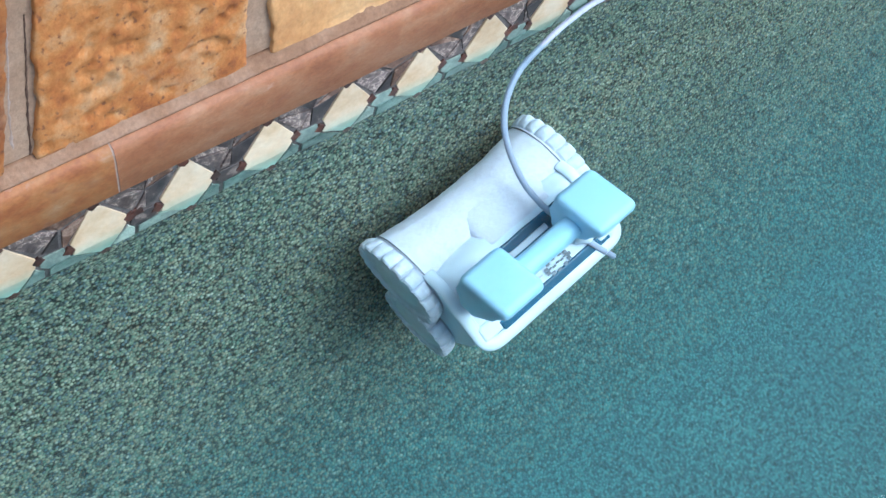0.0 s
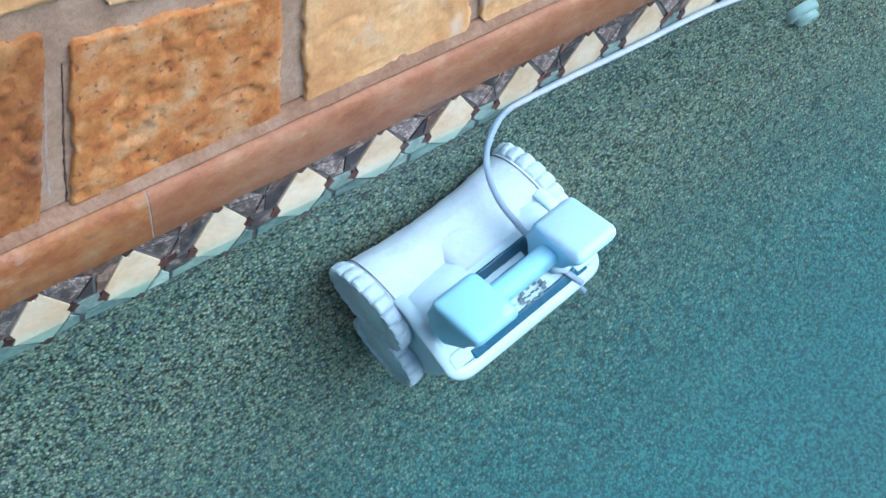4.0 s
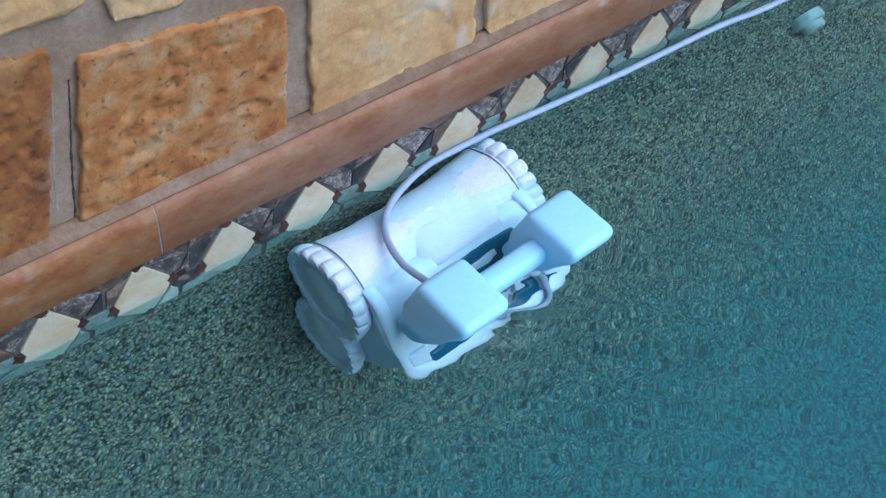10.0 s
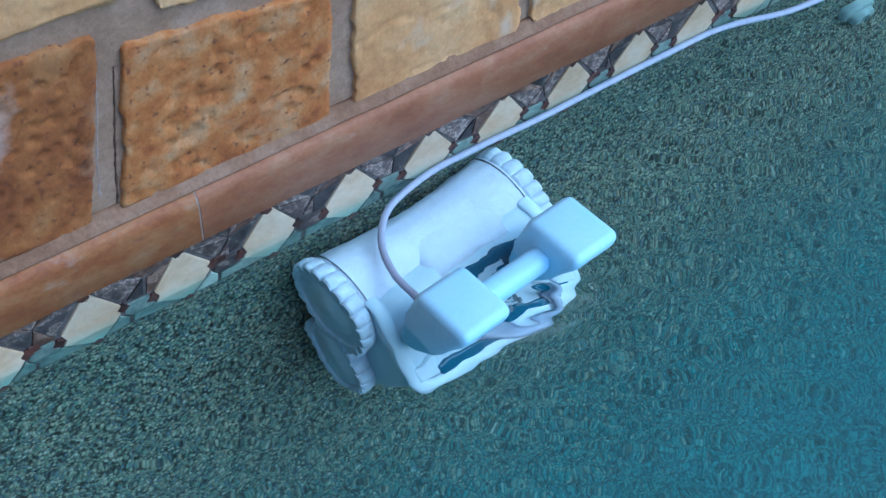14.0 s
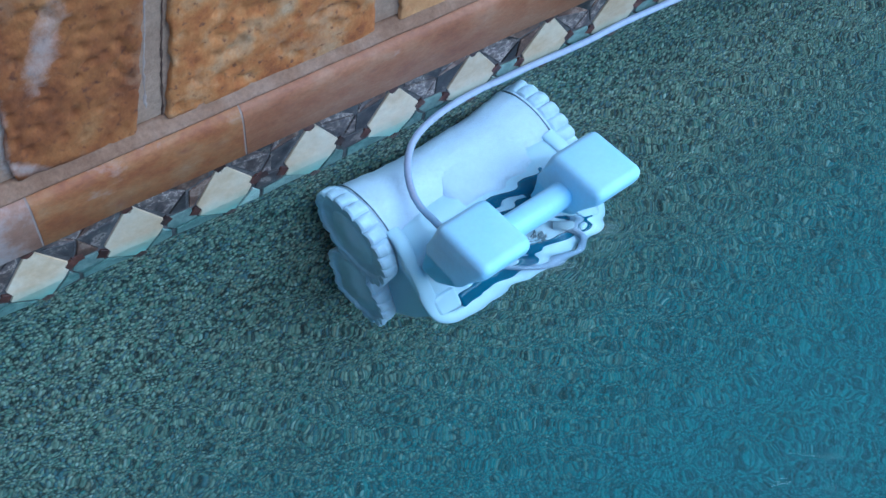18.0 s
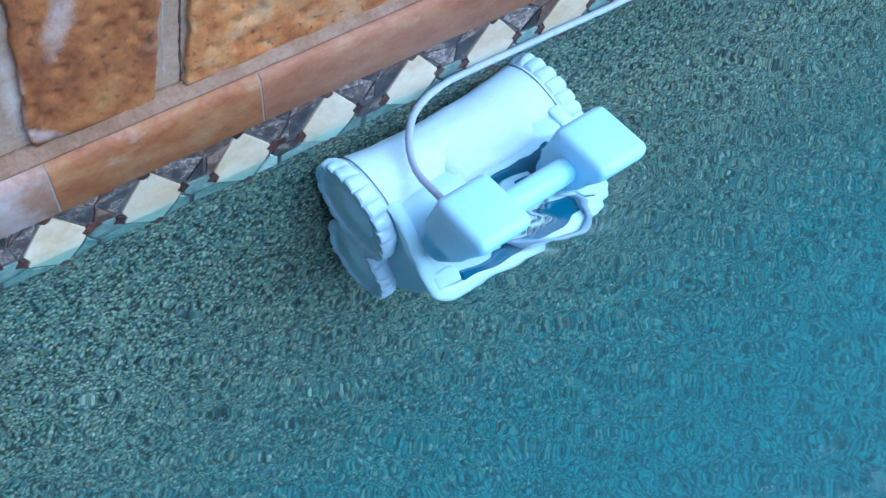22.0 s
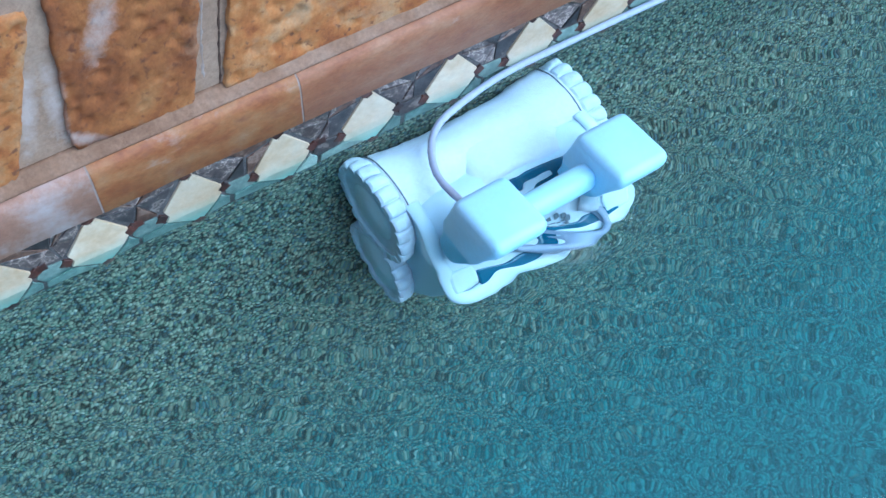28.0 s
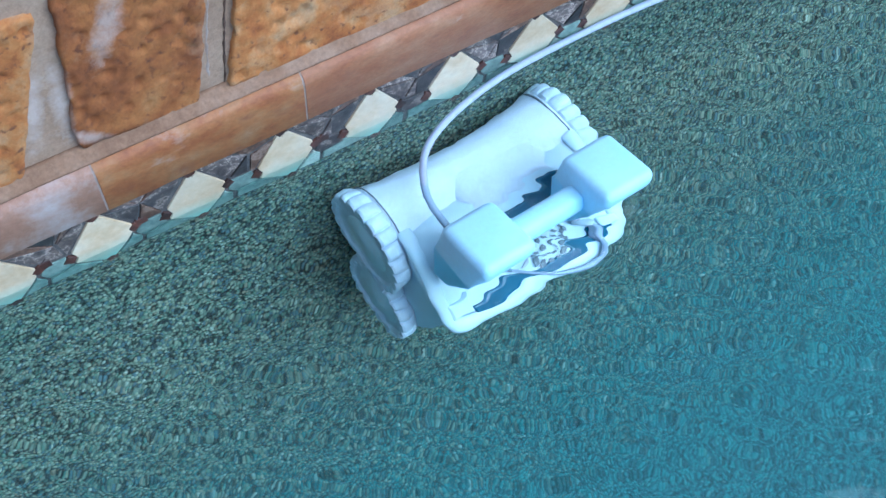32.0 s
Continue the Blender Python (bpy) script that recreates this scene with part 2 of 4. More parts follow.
MORTAR = surface("grey_mortar", [(0.3, (0.232, 0.145, 0.092)), (0.5, (0.304, 0.200, 0.132)), (0.7, (0.356, 0.250, 0.174))], 9, 0.9, 0.45, 120, 0.6, 60, 0.004,
                 0.0, (0.415, 0.320, 0.245), 5, (0.60, 0.78), spots=(0.225, 0.125, 0.070), spot_scale=11, spot_at=(0.62, 0.78))
# Dark brown that paints the shade inside joint cracks.
CRACK_SHADE = surface("crack_shade_brown", [(0.3, (0.050, 0.026, 0.018)), (0.7, (0.125, 0.070, 0.046))], 60, 0.95, 0.5, 150, 0.8, 120, 0.002)
MORTAR_WARM = surface("earthy_mortar", [(0.3, (0.150, 0.078, 0.042)), (0.5, (0.224, 0.128, 0.075)), (0.7, (0.288, 0.187, 0.126))], 12, 0.9, 0.5, 150, 0.8, 80, 0.003)
TERRACOTTA_LIMED = surface("limed_terracotta", [(0.28, (0.206, 0.089, 0.055)), (0.45, (0.289, 0.152, 0.097)), (0.58, (0.344, 0.206, 0.144)), (0.75, (0.385, 0.275, 0.220))],
                           9, 0.6, 0.35, 90, 0.6, 50, 0.003, 0.06, (0.427, 0.358, 0.344), 9, (0.50, 0.72))
LIME = surface("lime_mortar", [(0.3, (0.262, 0.190, 0.150)), (0.7, (0.345, 0.275, 0.240))], 30, 0.9, 0.3, 160, 0.4, 90, 0.001)
TERRACOTTA = surface("terracotta_coping", [(0.28, (0.205, 0.072, 0.030)), (0.42, (0.258, 0.100, 0.042)), (0.54, (0.292, 0.128, 0.060)), (0.66, (0.322, 0.164, 0.088)), (0.80, (0.350, 0.216, 0.140))],
                     14, 0.6, 0.4, 110, 0.45, 40, 0.003, 0.04, (0.420, 0.310, 0.250), 11, (0.62, 0.76), spots=(0.205, 0.085, 0.045), spot_scale=20, spot_at=(0.64, 0.78), tall=0.6)
OCHRE_BRICK = surface("ochre_coping", [(0.30, (0.205, 0.062, 0.019)), (0.42, (0.262, 0.092, 0.028)), (0.52, (0.300, 0.122, 0.040)), (0.62, (0.318, 0.152, 0.060)), (0.78, (0.345, 0.218, 0.132))],
                      16, 0.6, 0.4, 110, 0.45, 40, 0.003, 0.04, (0.385, 0.295, 0.250), 10, (0.58, 0.76), spots=(0.195, 0.070, 0.030), spot_scale=26, spot_at=(0.60, 0.78), tall=0.7)


def lime_wash(m, color, marks):
    """Thin lime smeared over a stone's face: soft streaks (x, z, half width, half height, lean) broken up by grain."""
    nodes, link = links_of(m)
    bsdf = nodes["Principled BSDF"]
    old = bsdf.inputs["Base Color"].links[0].from_socket
    where = nodes.new("ShaderNodeTexCoord").outputs["Object"]
    rough = noise_tex(nodes, link, where, 38, 5, 0.7)
    for x, z, wide, high, lean in marks:
        put = nodes.new("ShaderNodeMapping")
        put.vector_type = "TEXTURE"
        put.inputs["Location"].default_value = (x, 0, z)
        put.inputs["Rotation"].default_value = (0, radians(lean), 0)
        put.inputs["Scale"].default_value = (wide, 1e3, high)
        link(where, put.inputs["Vector"])
        away = nodes.new("ShaderNodeVectorMath")
        away.operation = "LENGTH"
        link(put.outputs[0], away.inputs[0])
        sum_ = nodes.new("ShaderNodeMath")
        sum_.operation = "MULTIPLY_ADD"
        sum_.inputs[1].default_value = 2.4
        link(rough.outputs["Fac"], sum_.inputs[0])
        link(away.outputs["Value"], sum_.inputs[2])
        fade = ramp(nodes, [(0.0, (0.66, 0.66, 0.66)), (1.0, (0, 0, 0))])
        span = nodes.new("ShaderNodeMapRange")
        span.inputs["From Min"].default_value, span.inputs["From Max"].default_value = 1.25, 2.35
        link(sum_.outputs[0], span.inputs["Value"])
        link(span.outputs[0], fade.inputs[0])
        old = blend(nodes, link, fade.outputs[0], old, color)
    link(old, bsdf.inputs["Base Color"])


EDGE_LIME = [(-0.137, 0.345, 0.014, 0.075, 7), (-0.122, 0.262, 0.013, 0.045, -50), (-0.172, 0.355, 0.014, 0.085, 14)]
lime_wash(STONE_BROWN, (0.430, 0.345, 0.300), [(-0.053, 0.455, 0.020, 0.075, 24)] + EDGE_LIME)
lime_wash(MORTAR, (0.500, 0.415, 0.370), EDGE_LIME)
CREAM = surface("cream_travertine", [(0.3, (0.459, 0.318, 0.178)), (0.5, (0.562, 0.444, 0.296)), (0.7, (0.607, 0.525, 0.392))], 16, 0.45, 0.2, 90, 0.3, 60, 0.001, 0.1)


def submerged_tint(m):
    """A blue-green tint painted on a tile from just above the water down, for the water's colour over it."""
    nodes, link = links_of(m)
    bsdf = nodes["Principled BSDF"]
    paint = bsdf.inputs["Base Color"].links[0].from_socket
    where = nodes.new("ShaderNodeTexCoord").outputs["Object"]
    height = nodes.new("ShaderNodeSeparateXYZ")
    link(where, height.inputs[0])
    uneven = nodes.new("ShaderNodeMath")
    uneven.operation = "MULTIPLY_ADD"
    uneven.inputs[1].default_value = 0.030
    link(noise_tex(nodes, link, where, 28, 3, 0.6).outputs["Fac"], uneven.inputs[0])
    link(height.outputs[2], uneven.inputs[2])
    water_tint = nodes.new("ShaderNodeMapRange")
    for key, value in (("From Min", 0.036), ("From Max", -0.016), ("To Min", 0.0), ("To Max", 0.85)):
        water_tint.inputs[key].default_value = value
    link(uneven.outputs[0], water_tint.inputs["Value"])
    # Colour of the water in front is mixed into the tile's own paint.
    link(blend(nodes, link, water_tint.outputs[0], paint, (0.26, 0.49, 0.42)), bsdf.inputs["Base Color"])


submerged_tint(CREAM)
TILE_BROWN = surface("brown_glazed_stone", [(0.35, (0.026, 0.013, 0.011)), (0.55, (0.070, 0.026, 0.018)), (0.7, (0.141, 0.056, 0.037))], 30, 0.4, 0.3, 120, 0.3, 80, 0.001, 0.35)
SLATE = surface("blue_grey_slate", [(0.30, (0.033, 0.026, 0.025)), (0.44, (0.121, 0.092, 0.084)), (0.485, (0.204, 0.160, 0.141)), (0.50, (0.509, 0.416, 0.348)), (0.515, (0.158, 0.124, 0.109)), (0.62, (0.065, 0.048, 0.044)), (0.75, (0.185, 0.136, 0.109))],
                38, 0.5, 0.6, 120, 0.5, 60, 0.002, 0.3)
SLATE_DARK = surface("dark_slate", [(0.30, (0.018, 0.016, 0.018)), (0.55, (0.056, 0.047, 0.045)), (0.62, (0.204, 0.168, 0.145)), (0.66, (0.046, 0.037, 0.033))], 34, 0.45, 0.6, 120, 0.5, 60, 0.002, 0.3)
SLATE_BROWN = surface("brown_slate", [(0.30, (0.046, 0.024, 0.016)), (0.52, (0.139, 0.076, 0.050)), (0.60, (0.277, 0.192, 0.145)), (0.66, (0.111, 0.056, 0.036))], 30, 0.5, 0.6, 120, 0.5, 60, 0.002, 0.3)
TILE_PALE = surface("pale_green_stone", [(0.30, (0.185, 0.250, 0.222)), (0.5, (0.333, 0.398, 0.343)), (0.68, (0.463, 0.517, 0.444))], 25, 0.5, 0.3, 100, 0.3, 60, 0.001, 0.15)
TILE_TEAL = surface("teal_stone", [(0.35, (0.092, 0.147, 0.130)), (0.6, (0.204, 0.278, 0.240))], 25, 0.5, 0.3, 100, 0.3, 60, 0.001, 0.2)
GROUT = surface("dark_grout", [(0.4, (0.074, 0.067, 0.063)), (0.6, (0.126, 0.115, 0.111))], 40, 0.9, 0.3, 160, 0.4, 120, 0.001)
# The second colour list paints the blue look of deep water.
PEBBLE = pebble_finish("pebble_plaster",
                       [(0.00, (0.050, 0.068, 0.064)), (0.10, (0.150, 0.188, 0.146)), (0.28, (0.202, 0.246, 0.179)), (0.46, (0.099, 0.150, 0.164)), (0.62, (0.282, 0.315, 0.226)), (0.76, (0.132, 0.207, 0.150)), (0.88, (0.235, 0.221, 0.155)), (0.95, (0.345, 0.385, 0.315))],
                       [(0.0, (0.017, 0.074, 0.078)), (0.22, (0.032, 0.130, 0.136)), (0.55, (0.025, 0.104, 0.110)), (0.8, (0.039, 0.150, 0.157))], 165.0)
PAVING = surface("deck_paving", [(0.3, (0.36, 0.30, 0.24)), (0.7, (0.5, 0.43, 0.35))], 2, 0.85, 0.3, 60, 0.4, 30, 0.003)
FOAM = surface("white_sponge", [(0.3, (0.70, 0.72, 0.84)), (0.7, (0.82, 0.83, 0.92))], 14, 0.95, 0.18, 150, 0.6, 140, 0.003)
RING = surface("white_rubber", [(0.3, (0.57, 0.63, 0.74)), (0.7, (0.74, 0.78, 0.87))], 22, 0.6, 0.25, 90, 0.35, 70, 0.002)
SHELL = surface("white_plastic", [(0.3, (0.65, 0.76, 0.86)), (0.7, (0.72, 0.81, 0.89))], 6, 0.35, 0.08, 60, 0.1, 40, 0.0005)
HUB = surface("grey_plastic", [(0.3, (0.64, 0.72, 0.80)), (0.7, (0.74, 0.80, 0.86))], 20, 0.5, 0.2, 70, 0.1, 40, 0.0005)
FLOAT = surface("pale_blue_foam", [(0.3, (0.37, 0.68, 0.92)), (0.7, (0.46, 0.75, 0.96))], 7, 0.55, 0.1, 120, 0.2, 120, 0.0006)
NAVY = surface("dark_blue_plastic", [(0.3, (0.016, 0.090, 0.165)), (0.7, (0.030, 0.135, 0.225))], 9, 0.25, 0.1, 60, 0.05, 40, 0.0005)
INK = surface("grey_print", [(0.3, (0.12, 0.16, 0.2)), (0.7, (0.2, 0.24, 0.28))], 20, 0.6, 0.1, 80, 0)
FOLD = surface("grey_fold", [(0.3, (0.44, 0.48, 0.56)), (0.7, (0.56, 0.60, 0.66))], 20, 0.9, 0.1, 80, 0)
SEAM = surface("grey_seam", [(0.3, (0.10, 0.13, 0.17)), (0.7, (0.18, 0.21, 0.25))], 20, 0.7, 0.1, 80, 0)
CORD = surface("pale_grey_cable", [(0.3, (0.295, 0.342, 0.460)), (0.7, (0.389, 0.437, 0.555))], 15, 0.5, 0.15, 90, 0.1, 60, 0.0005)
FITTING = surface("white_fitting", [(0.3, (0.24, 0.34, 0.32)), (0.7, (0.36, 0.46, 0.43))], 12, 0.5, 0.15, 80, 0.1, 60, 0.0005)


# ---- mesh helpers ----
def mesh_of(name, bm, material, smooth=False):
    bmesh.ops.recalc_face_normals(bm, faces=bm.faces)
    me = bpy.data.meshes.new(name)
    bm.to_mesh(me)
    bm.free()
    me.materials.append(material)
    if smooth:
        for p in me.polygons:
            p.use_smooth = True
    return me


def part(name, bm, material, parent=None, label="", smooth=False, at=None):
    ob = new(name, mesh_of(name, bm, material, smooth))
    if parent:
        ob.parent = parent
    if at:
        ob.matrix_basis = at
    return tagged(ob, label) if label else ob


def box(x0, x1, y0, y1, z0, z1, bevel=0.0, segments=2):
    bm = bmesh.new()
    bmesh.ops.create_cube(bm, size=1)
    for v in bm.verts:
        v.co = (x0 + (v.co.x + 0.5) * (x1 - x0), y0 + (v.co.y + 0.5) * (y1 - y0), z0 + (v.co.z + 0.5) * (z1 - z0))
    if bevel:
        bmesh.ops.bevel(bm, geom=bm.edges[:], offset=bevel, segments=segments, profile=0.5, affect="EDGES")
    return bm


def prism(points, y0, y1, bevel=0.0):
    """A slab with the given (x, z) outline between two depths."""
    bm = bmesh.new()
    face = bm.faces.new([bm.verts.new((x, y0, z)) for x, z in points])
    made = bmesh.ops.extrude_face_region(bm, geom=[face])
    for v in made["geom"]:
        if isinstance(v, bmesh.types.BMVert):
            v.co.y = y1
    if bevel:
        bmesh.ops.bevel(bm, geom=bm.edges[:], offset=bevel, segments=1, affect="EDGES")
    return bm


def sweep_x(profile, x0, x1, closed=True, steps=1):
    """A (y, z) profile swept along x."""
    bm = bmesh.new()
    rings = [[bm.verts.new((x0 + (x1 - x0) * i / steps, y, z)) for y, z in profile] for i in range(steps + 1)]
    n = len(profile)
    for a, b in zip(rings, rings[1:]):
        for i in range(n if closed else n - 1):
            bm.faces.new((a[i], a[(i + 1) % n], b[(i + 1) % n], b[i]))
    if closed:
        bm.faces.new(rings[0])
        bm.faces.new(rings[-1])
    return bm


def lathe_x(outline, around=48, lobes=None):
    """(x, radius) pairs turned round the x axis; lobes(angle, x, r) may scallop the radius."""
    bm = bmesh.new()
    rings = []
    for x, r in outline:
        ring = []
        for k in range(around):
            a = 2 * math.pi * k / around
            q = lobes(a, x, r) if lobes else r
            ring.append(bm.verts.new((x, q * math.cos(a), q * math.sin(a))))
        rings.append(ring)
    for a, b in zip(rings, rings[1:]):
        for i in range(around):
            bm.faces.new((a[i], a[(i + 1) % around], b[(i + 1) % around], b[i]))
    bm.faces.new(rings[0])
    bm.faces.new(rings[-1])
    return bm


def thing(name, label, category, group="", kind=""):
    return tagged(new(name), label, category, group, kind)


# ---- ground, pool shell ----
X0, X1, Y0 = -3.0, 6.5, -4.5
WALL_TOP = 1.55


def ground_sheet():
    bm = bmesh.new()
    far = 900.0
    inner = [bm.verts.new(p) for p in ((X0, Y0, 0.13), (X1, Y0, 0.13), (X1, 0.2, 0.13), (X0, 0.2, 0.13))]
    outer = [bm.verts.new(p) for p in ((-far, -far, 0.13), (far, -far, 0.13), (far, far, 0.13), (-far, far, 0.13))]
    for i in range(4):
        bm.faces.new((outer[i], outer[(i + 1) % 4], inner[(i + 1) % 4], inner[i]))
    g = part("ground", bm, PAVING)
    return tagged(g, "pale stone-coloured paving round the pool", "ground", kind="structure")


def pool_shell():
    """One pebble-plastered basin: a wall that leans out below the tiles, a wide cove and the floor."""
    near = [(0.0, 0.0), (-0.0005, -0.034), (-0.002, -0.1), (-0.02, -0.18), (-0.05, -0.3), (-0.09, -0.42), (-0.135, -0.55), (-0.19, -0.68),
            (-0.27, -0.82), (-0.40, -0.96), (-0.58, -1.08), (-0.82, -1.16), (-1.1, -1.2)]
    rows = near + [(-2.0, -1.25), (-3.2, -1.3), (-4.1, -1.15), (-4.45, -0.7), (Y0, 0.13)]
    bm = sweep_x(rows, X0, X1, closed=False, steps=1)
    for x in (X0, X1):
        bm.faces.new([bm.verts.new((x, y, z)) for y, z in rows])
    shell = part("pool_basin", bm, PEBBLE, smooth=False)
    return tagged(shell, "pool wall and floor in grey-green exposed pebble plaster", "pool", kind="structure")


ground_sheet()
pool_shell()
# Unseen wall, added only to cut skylight coming from the left.
light_block = part("wall_light_block", box(X0 - 0.75, X0 - 0.45, Y0 - 1.5, 0.6, 0.12, 4.5, 0.01), MORTAR)
tagged(light_block, "plain grey plastered wall, unseen, added to block light from the left", "wall", kind="structure")

# Added out of view so that the water mirrors a wall, not sky.
sky_block = part("wall_sky_block", box(X0 - 6.0, X1 + 6.0, 0.34, 0.64, 0.12, 4.4, 0.01), MORTAR)
tagged(sky_block, "plain plastered wall, unseen, added to keep sky out of the water's reflection", "wall", kind="structure")

# raised wall behind the pool: a mortar bed that carries the stones
stone_wall = part("wall_stone", box(X0, X1, 0.012, 0.32, -0.06, WALL_TOP), MORTAR)
tagged(stone_wall, "rubble wall of orange and buff sandstone in grey mortar", "wall", kind="structure")


def stone(bl, br, tr, tl, material, seed, proud=0.0060):
    """A split-faced block with weathered arrises and an uneven face, from its four corners (x, z)."""
    rnd = random.Random(seed)
    wide, high = (br[0] - bl[0] + tr[0] - tl[0]) / 2, (tl[1] - bl[1] + tr[1] - br[1]) / 2
    nx, nz = max(6, int(wide / 0.0058)), max(5, int(high / 0.0058))
    bm = bmesh.new()
    grid = []
    off = Vector((rnd.uniform(0, 50), rnd.uniform(0, 50), rnd.uniform(0, 50)))
    pitted, cracked = (0.35, 1.0) if material is STONE_BUFF else (1.0, 0.15)
    for j in range(nz + 1):
        row = []
        for i in range(nx + 1):
            s, t = i / nx, j / nz
            x, z = [(a * (1 - s) + b * s) * (1 - t) + (d * (1 - s) + c * s) * t for a, b, c, d in zip(bl, br, tr, tl)]
            edge = min(s * wide, (1 - s) * wide, t * high, (1 - t) * high)
            corner = min(s, 1 - s) * wide + min(t, 1 - t) * high
            if edge < 1e-6:
                wob = noise.noise(Vector((x * 16, z * 16, 0)) + off) * 0.006 + noise.noise(Vector((x * 45, z * 45, 0)) + off) * 0.004 + noise.noise(Vector((x * 110, z * 110, 0)) + off) * 0.0025
                x += wob + (0.5 - s) * max(0, 0.010 - corner) * 0.9
                z += wob + (0.5 - t) * max(0, 0.010 - corner) * 0.9
            fade = min(1.0, edge / 0.012)
            lift = proud * (0.86 + 0.14 * min(1.0, edge / 0.008))
            lift += noise.noise(Vector((x * 7, z * 7, 4)) + off) * 0.003 * fade
            lift += noise.noise(Vector((x * 34, z * 34, 7)) + off) * 0.0020 * fade
            pit = noise.noise(Vector((x * 62, z * 62, 1)) + off) + 0.25 * noise.noise(Vector((x * 12, z * 12, 9)) + off)
            lift -= min(0.0065, max(0, pit - 0.30) * 0.05) * fade * pitted
            crack = abs(noise.noise(Vector((x * 10, z * 13, 2)) + off) + 0.35 * noise.noise(Vector((x * 30, z * 30, 5)) + off))
            lift -= max(0, 0.07 - crack) * 0.045 * fade * cracked
            row.append(bm.verts.new((x, 0.010 - max(lift, -0.0008), z)))
        grid.append(row)
    for j in range(nz):
        for i in range(nx):
            bm.faces.new((grid[j][i], grid[j][i + 1], grid[j + 1][i + 1], grid[j + 1][i]))
    rim = grid[0] + [r[-1] for r in grid[1:]] + grid[-1][-2::-1] + [r[0] for r in grid[-2:0:-1]]
    back = [bm.verts.new((v.co.x, 0.03, v.co.z)) for v in rim]
    for k in range(len(rim)):
        bm.faces.new((rim[k], rim[(k + 1) % len(rim)], back[(k + 1) % len(rim)], back[k]))
    return part("stone", bm, material, stone_wall, smooth=True)


# the blocks of the lowest course, then courses above
stone((-0.56, 0.232), (-0.219, 0.232), (-0.126, 0.518), (-0.50, 0.52), STONE_ORANGE, 1)
stone((-0.140, 0.248), (0.032, 0.228), (0.098, 0.562), (-0.102, 0.574), STONE_BROWN, 2)
stone((0.083, 0.236), (0.414, 0.229), (0.420, 0.478), (0.124, 0.530), STONE_ORANGE, 3)
stone((0.458, 0.234), (0.770, 0.230), (0.735, 0.545), (0.452, 0.545), STONE_BUFF, 4)
stone((0.794, 0.230), (1.205, 0.232), (1.20, 0.53), (0.768, 0.53), STONE_BUFF, 5)
stone((1.245, 0.232), (1.55, 0.232), (1.55, 0.51), (1.24, 0.51), STONE_ORANGE, 6)
stone((-0.40, 0.606), (0.152, 0.604), (0.14, 0.80), (-0.40, 0.80), STONE_BUFF, 7)
stone((0.176, 0.560), (0.274, 0.545), (0.380, 0.78), (0.180, 0.79), STONE_BUFF, 8)
stone((0.330, 0.573), (0.80, 0.585), (0.80, 0.80), (0.415, 0.80), STONE_ORANGE, 9)
stone((0.84, 0.575), (1.25, 0.575), (1.25, 0.79), (0.84, 0.79), STONE_BROWN, 10)
kinds = (STONE_ORANGE, STONE_BUFF, STONE_BROWN, STONE_BUFF)
course = random.Random(5)


def block(x0, x1, z0, z1):
    def nudge(x, z):
        return (x + course.uniform(-0.008, 0.008), z + course.uniform(-0.010, 0.010))

    stone(nudge(x0, z0), nudge(x1, z0), nudge(x1, z1), nudge(x0, z1), kinds[course.randrange(4)], course.randrange(9999))


for level, (a, b) in enumerate(((0.232, 0.53), (0.59, 0.80), (0.845, 1.08), (1.125, 1.30), (1.345, 1.52))):
    x = {0: 1.595, 1: 1.29}.get(level, X0 + 0.02 + 0.03 * level)
    while x < X1 - 0.45:
        w = course.uniform(0.22, 0.44)
        block(x, x + w, a, b)
        x += w + course.uniform(0.03, 0.045)
    x = {0: -0.60, 1: -0.44}.get(level, -9)
    while x > X0 + 0.45:
        w = course.uniform(0.22, 0.44)
        block(x - w, x, a, b)
        x -= w + course.uniform(0.03, 0.045)


def joint_strip(points, width, seed, out=0.0, material=LIME, name="lime_crust", label="whitish lime crust along the joints"):
    """A lime smear or the painted shade of a crack along a joint: a thin strip of uneven width."""
    line = []
    for (xa, za), (xb, zb) in zip(points, points[1:]):
        n = max(2, int(math.hypot(xb - xa, zb - za) / 0.004))
        line += [(xa + (xb - xa) * k / n, za + (zb - za) * k / n) for k in range(n)]
    bm = bmesh.new()
    rows = []
    for k, (x, z) in enumerate(line):
        a, b = line[max(k - 3, 0)], line[min(k + 3, len(line) - 1)]
        way = Vector((b[0] - a[0], b[1] - a[1])).normalized()
        q = k * 0.11
        left = width * (0.15 + 0.9 * abs(noise.noise(Vector((q, seed, 0)))) + 0.35 * noise.noise(Vector((q * 4, seed, 5))))
        right = width * (0.15 + 0.9 * abs(noise.noise(Vector((q, seed, 9)))) + 0.35 * noise.noise(Vector((q * 4, seed, 3))))
        rows.append([bm.verts.new((x - way.y * d, y, z + way.x * d)) for d, y in ((-right, 0.0124 - out * 0.85), (-right * 0.7, 0.0117 - out), (left * 0.7, 0.0117 - out), (left, 0.0124 - out * 0.85))])
    for a, b in zip(rows, rows[1:]):
        for q in range(3):
            bm.faces.new((a[q], a[q + 1], b[q + 1], b[q]))
    part(name, bm, material, stone_wall, label, True)


joint_strip([(0.058, 0.27), (0.064, 0.34), (0.078, 0.42), (0.09, 0.52)], 0.007, 12)
# Strips laid on the mortar, their dark colour standing for shade in the gaps.
joint_strip([(0.076, 0.234), (0.081, 0.26), (0.086, 0.31), (0.094, 0.37), (0.103, 0.43), (0.112, 0.50)], 0.0060, 21, 0.0010, CRACK_SHADE, "crack_shade_strip", "dark strip painted as the shade in a crack beside the stone")
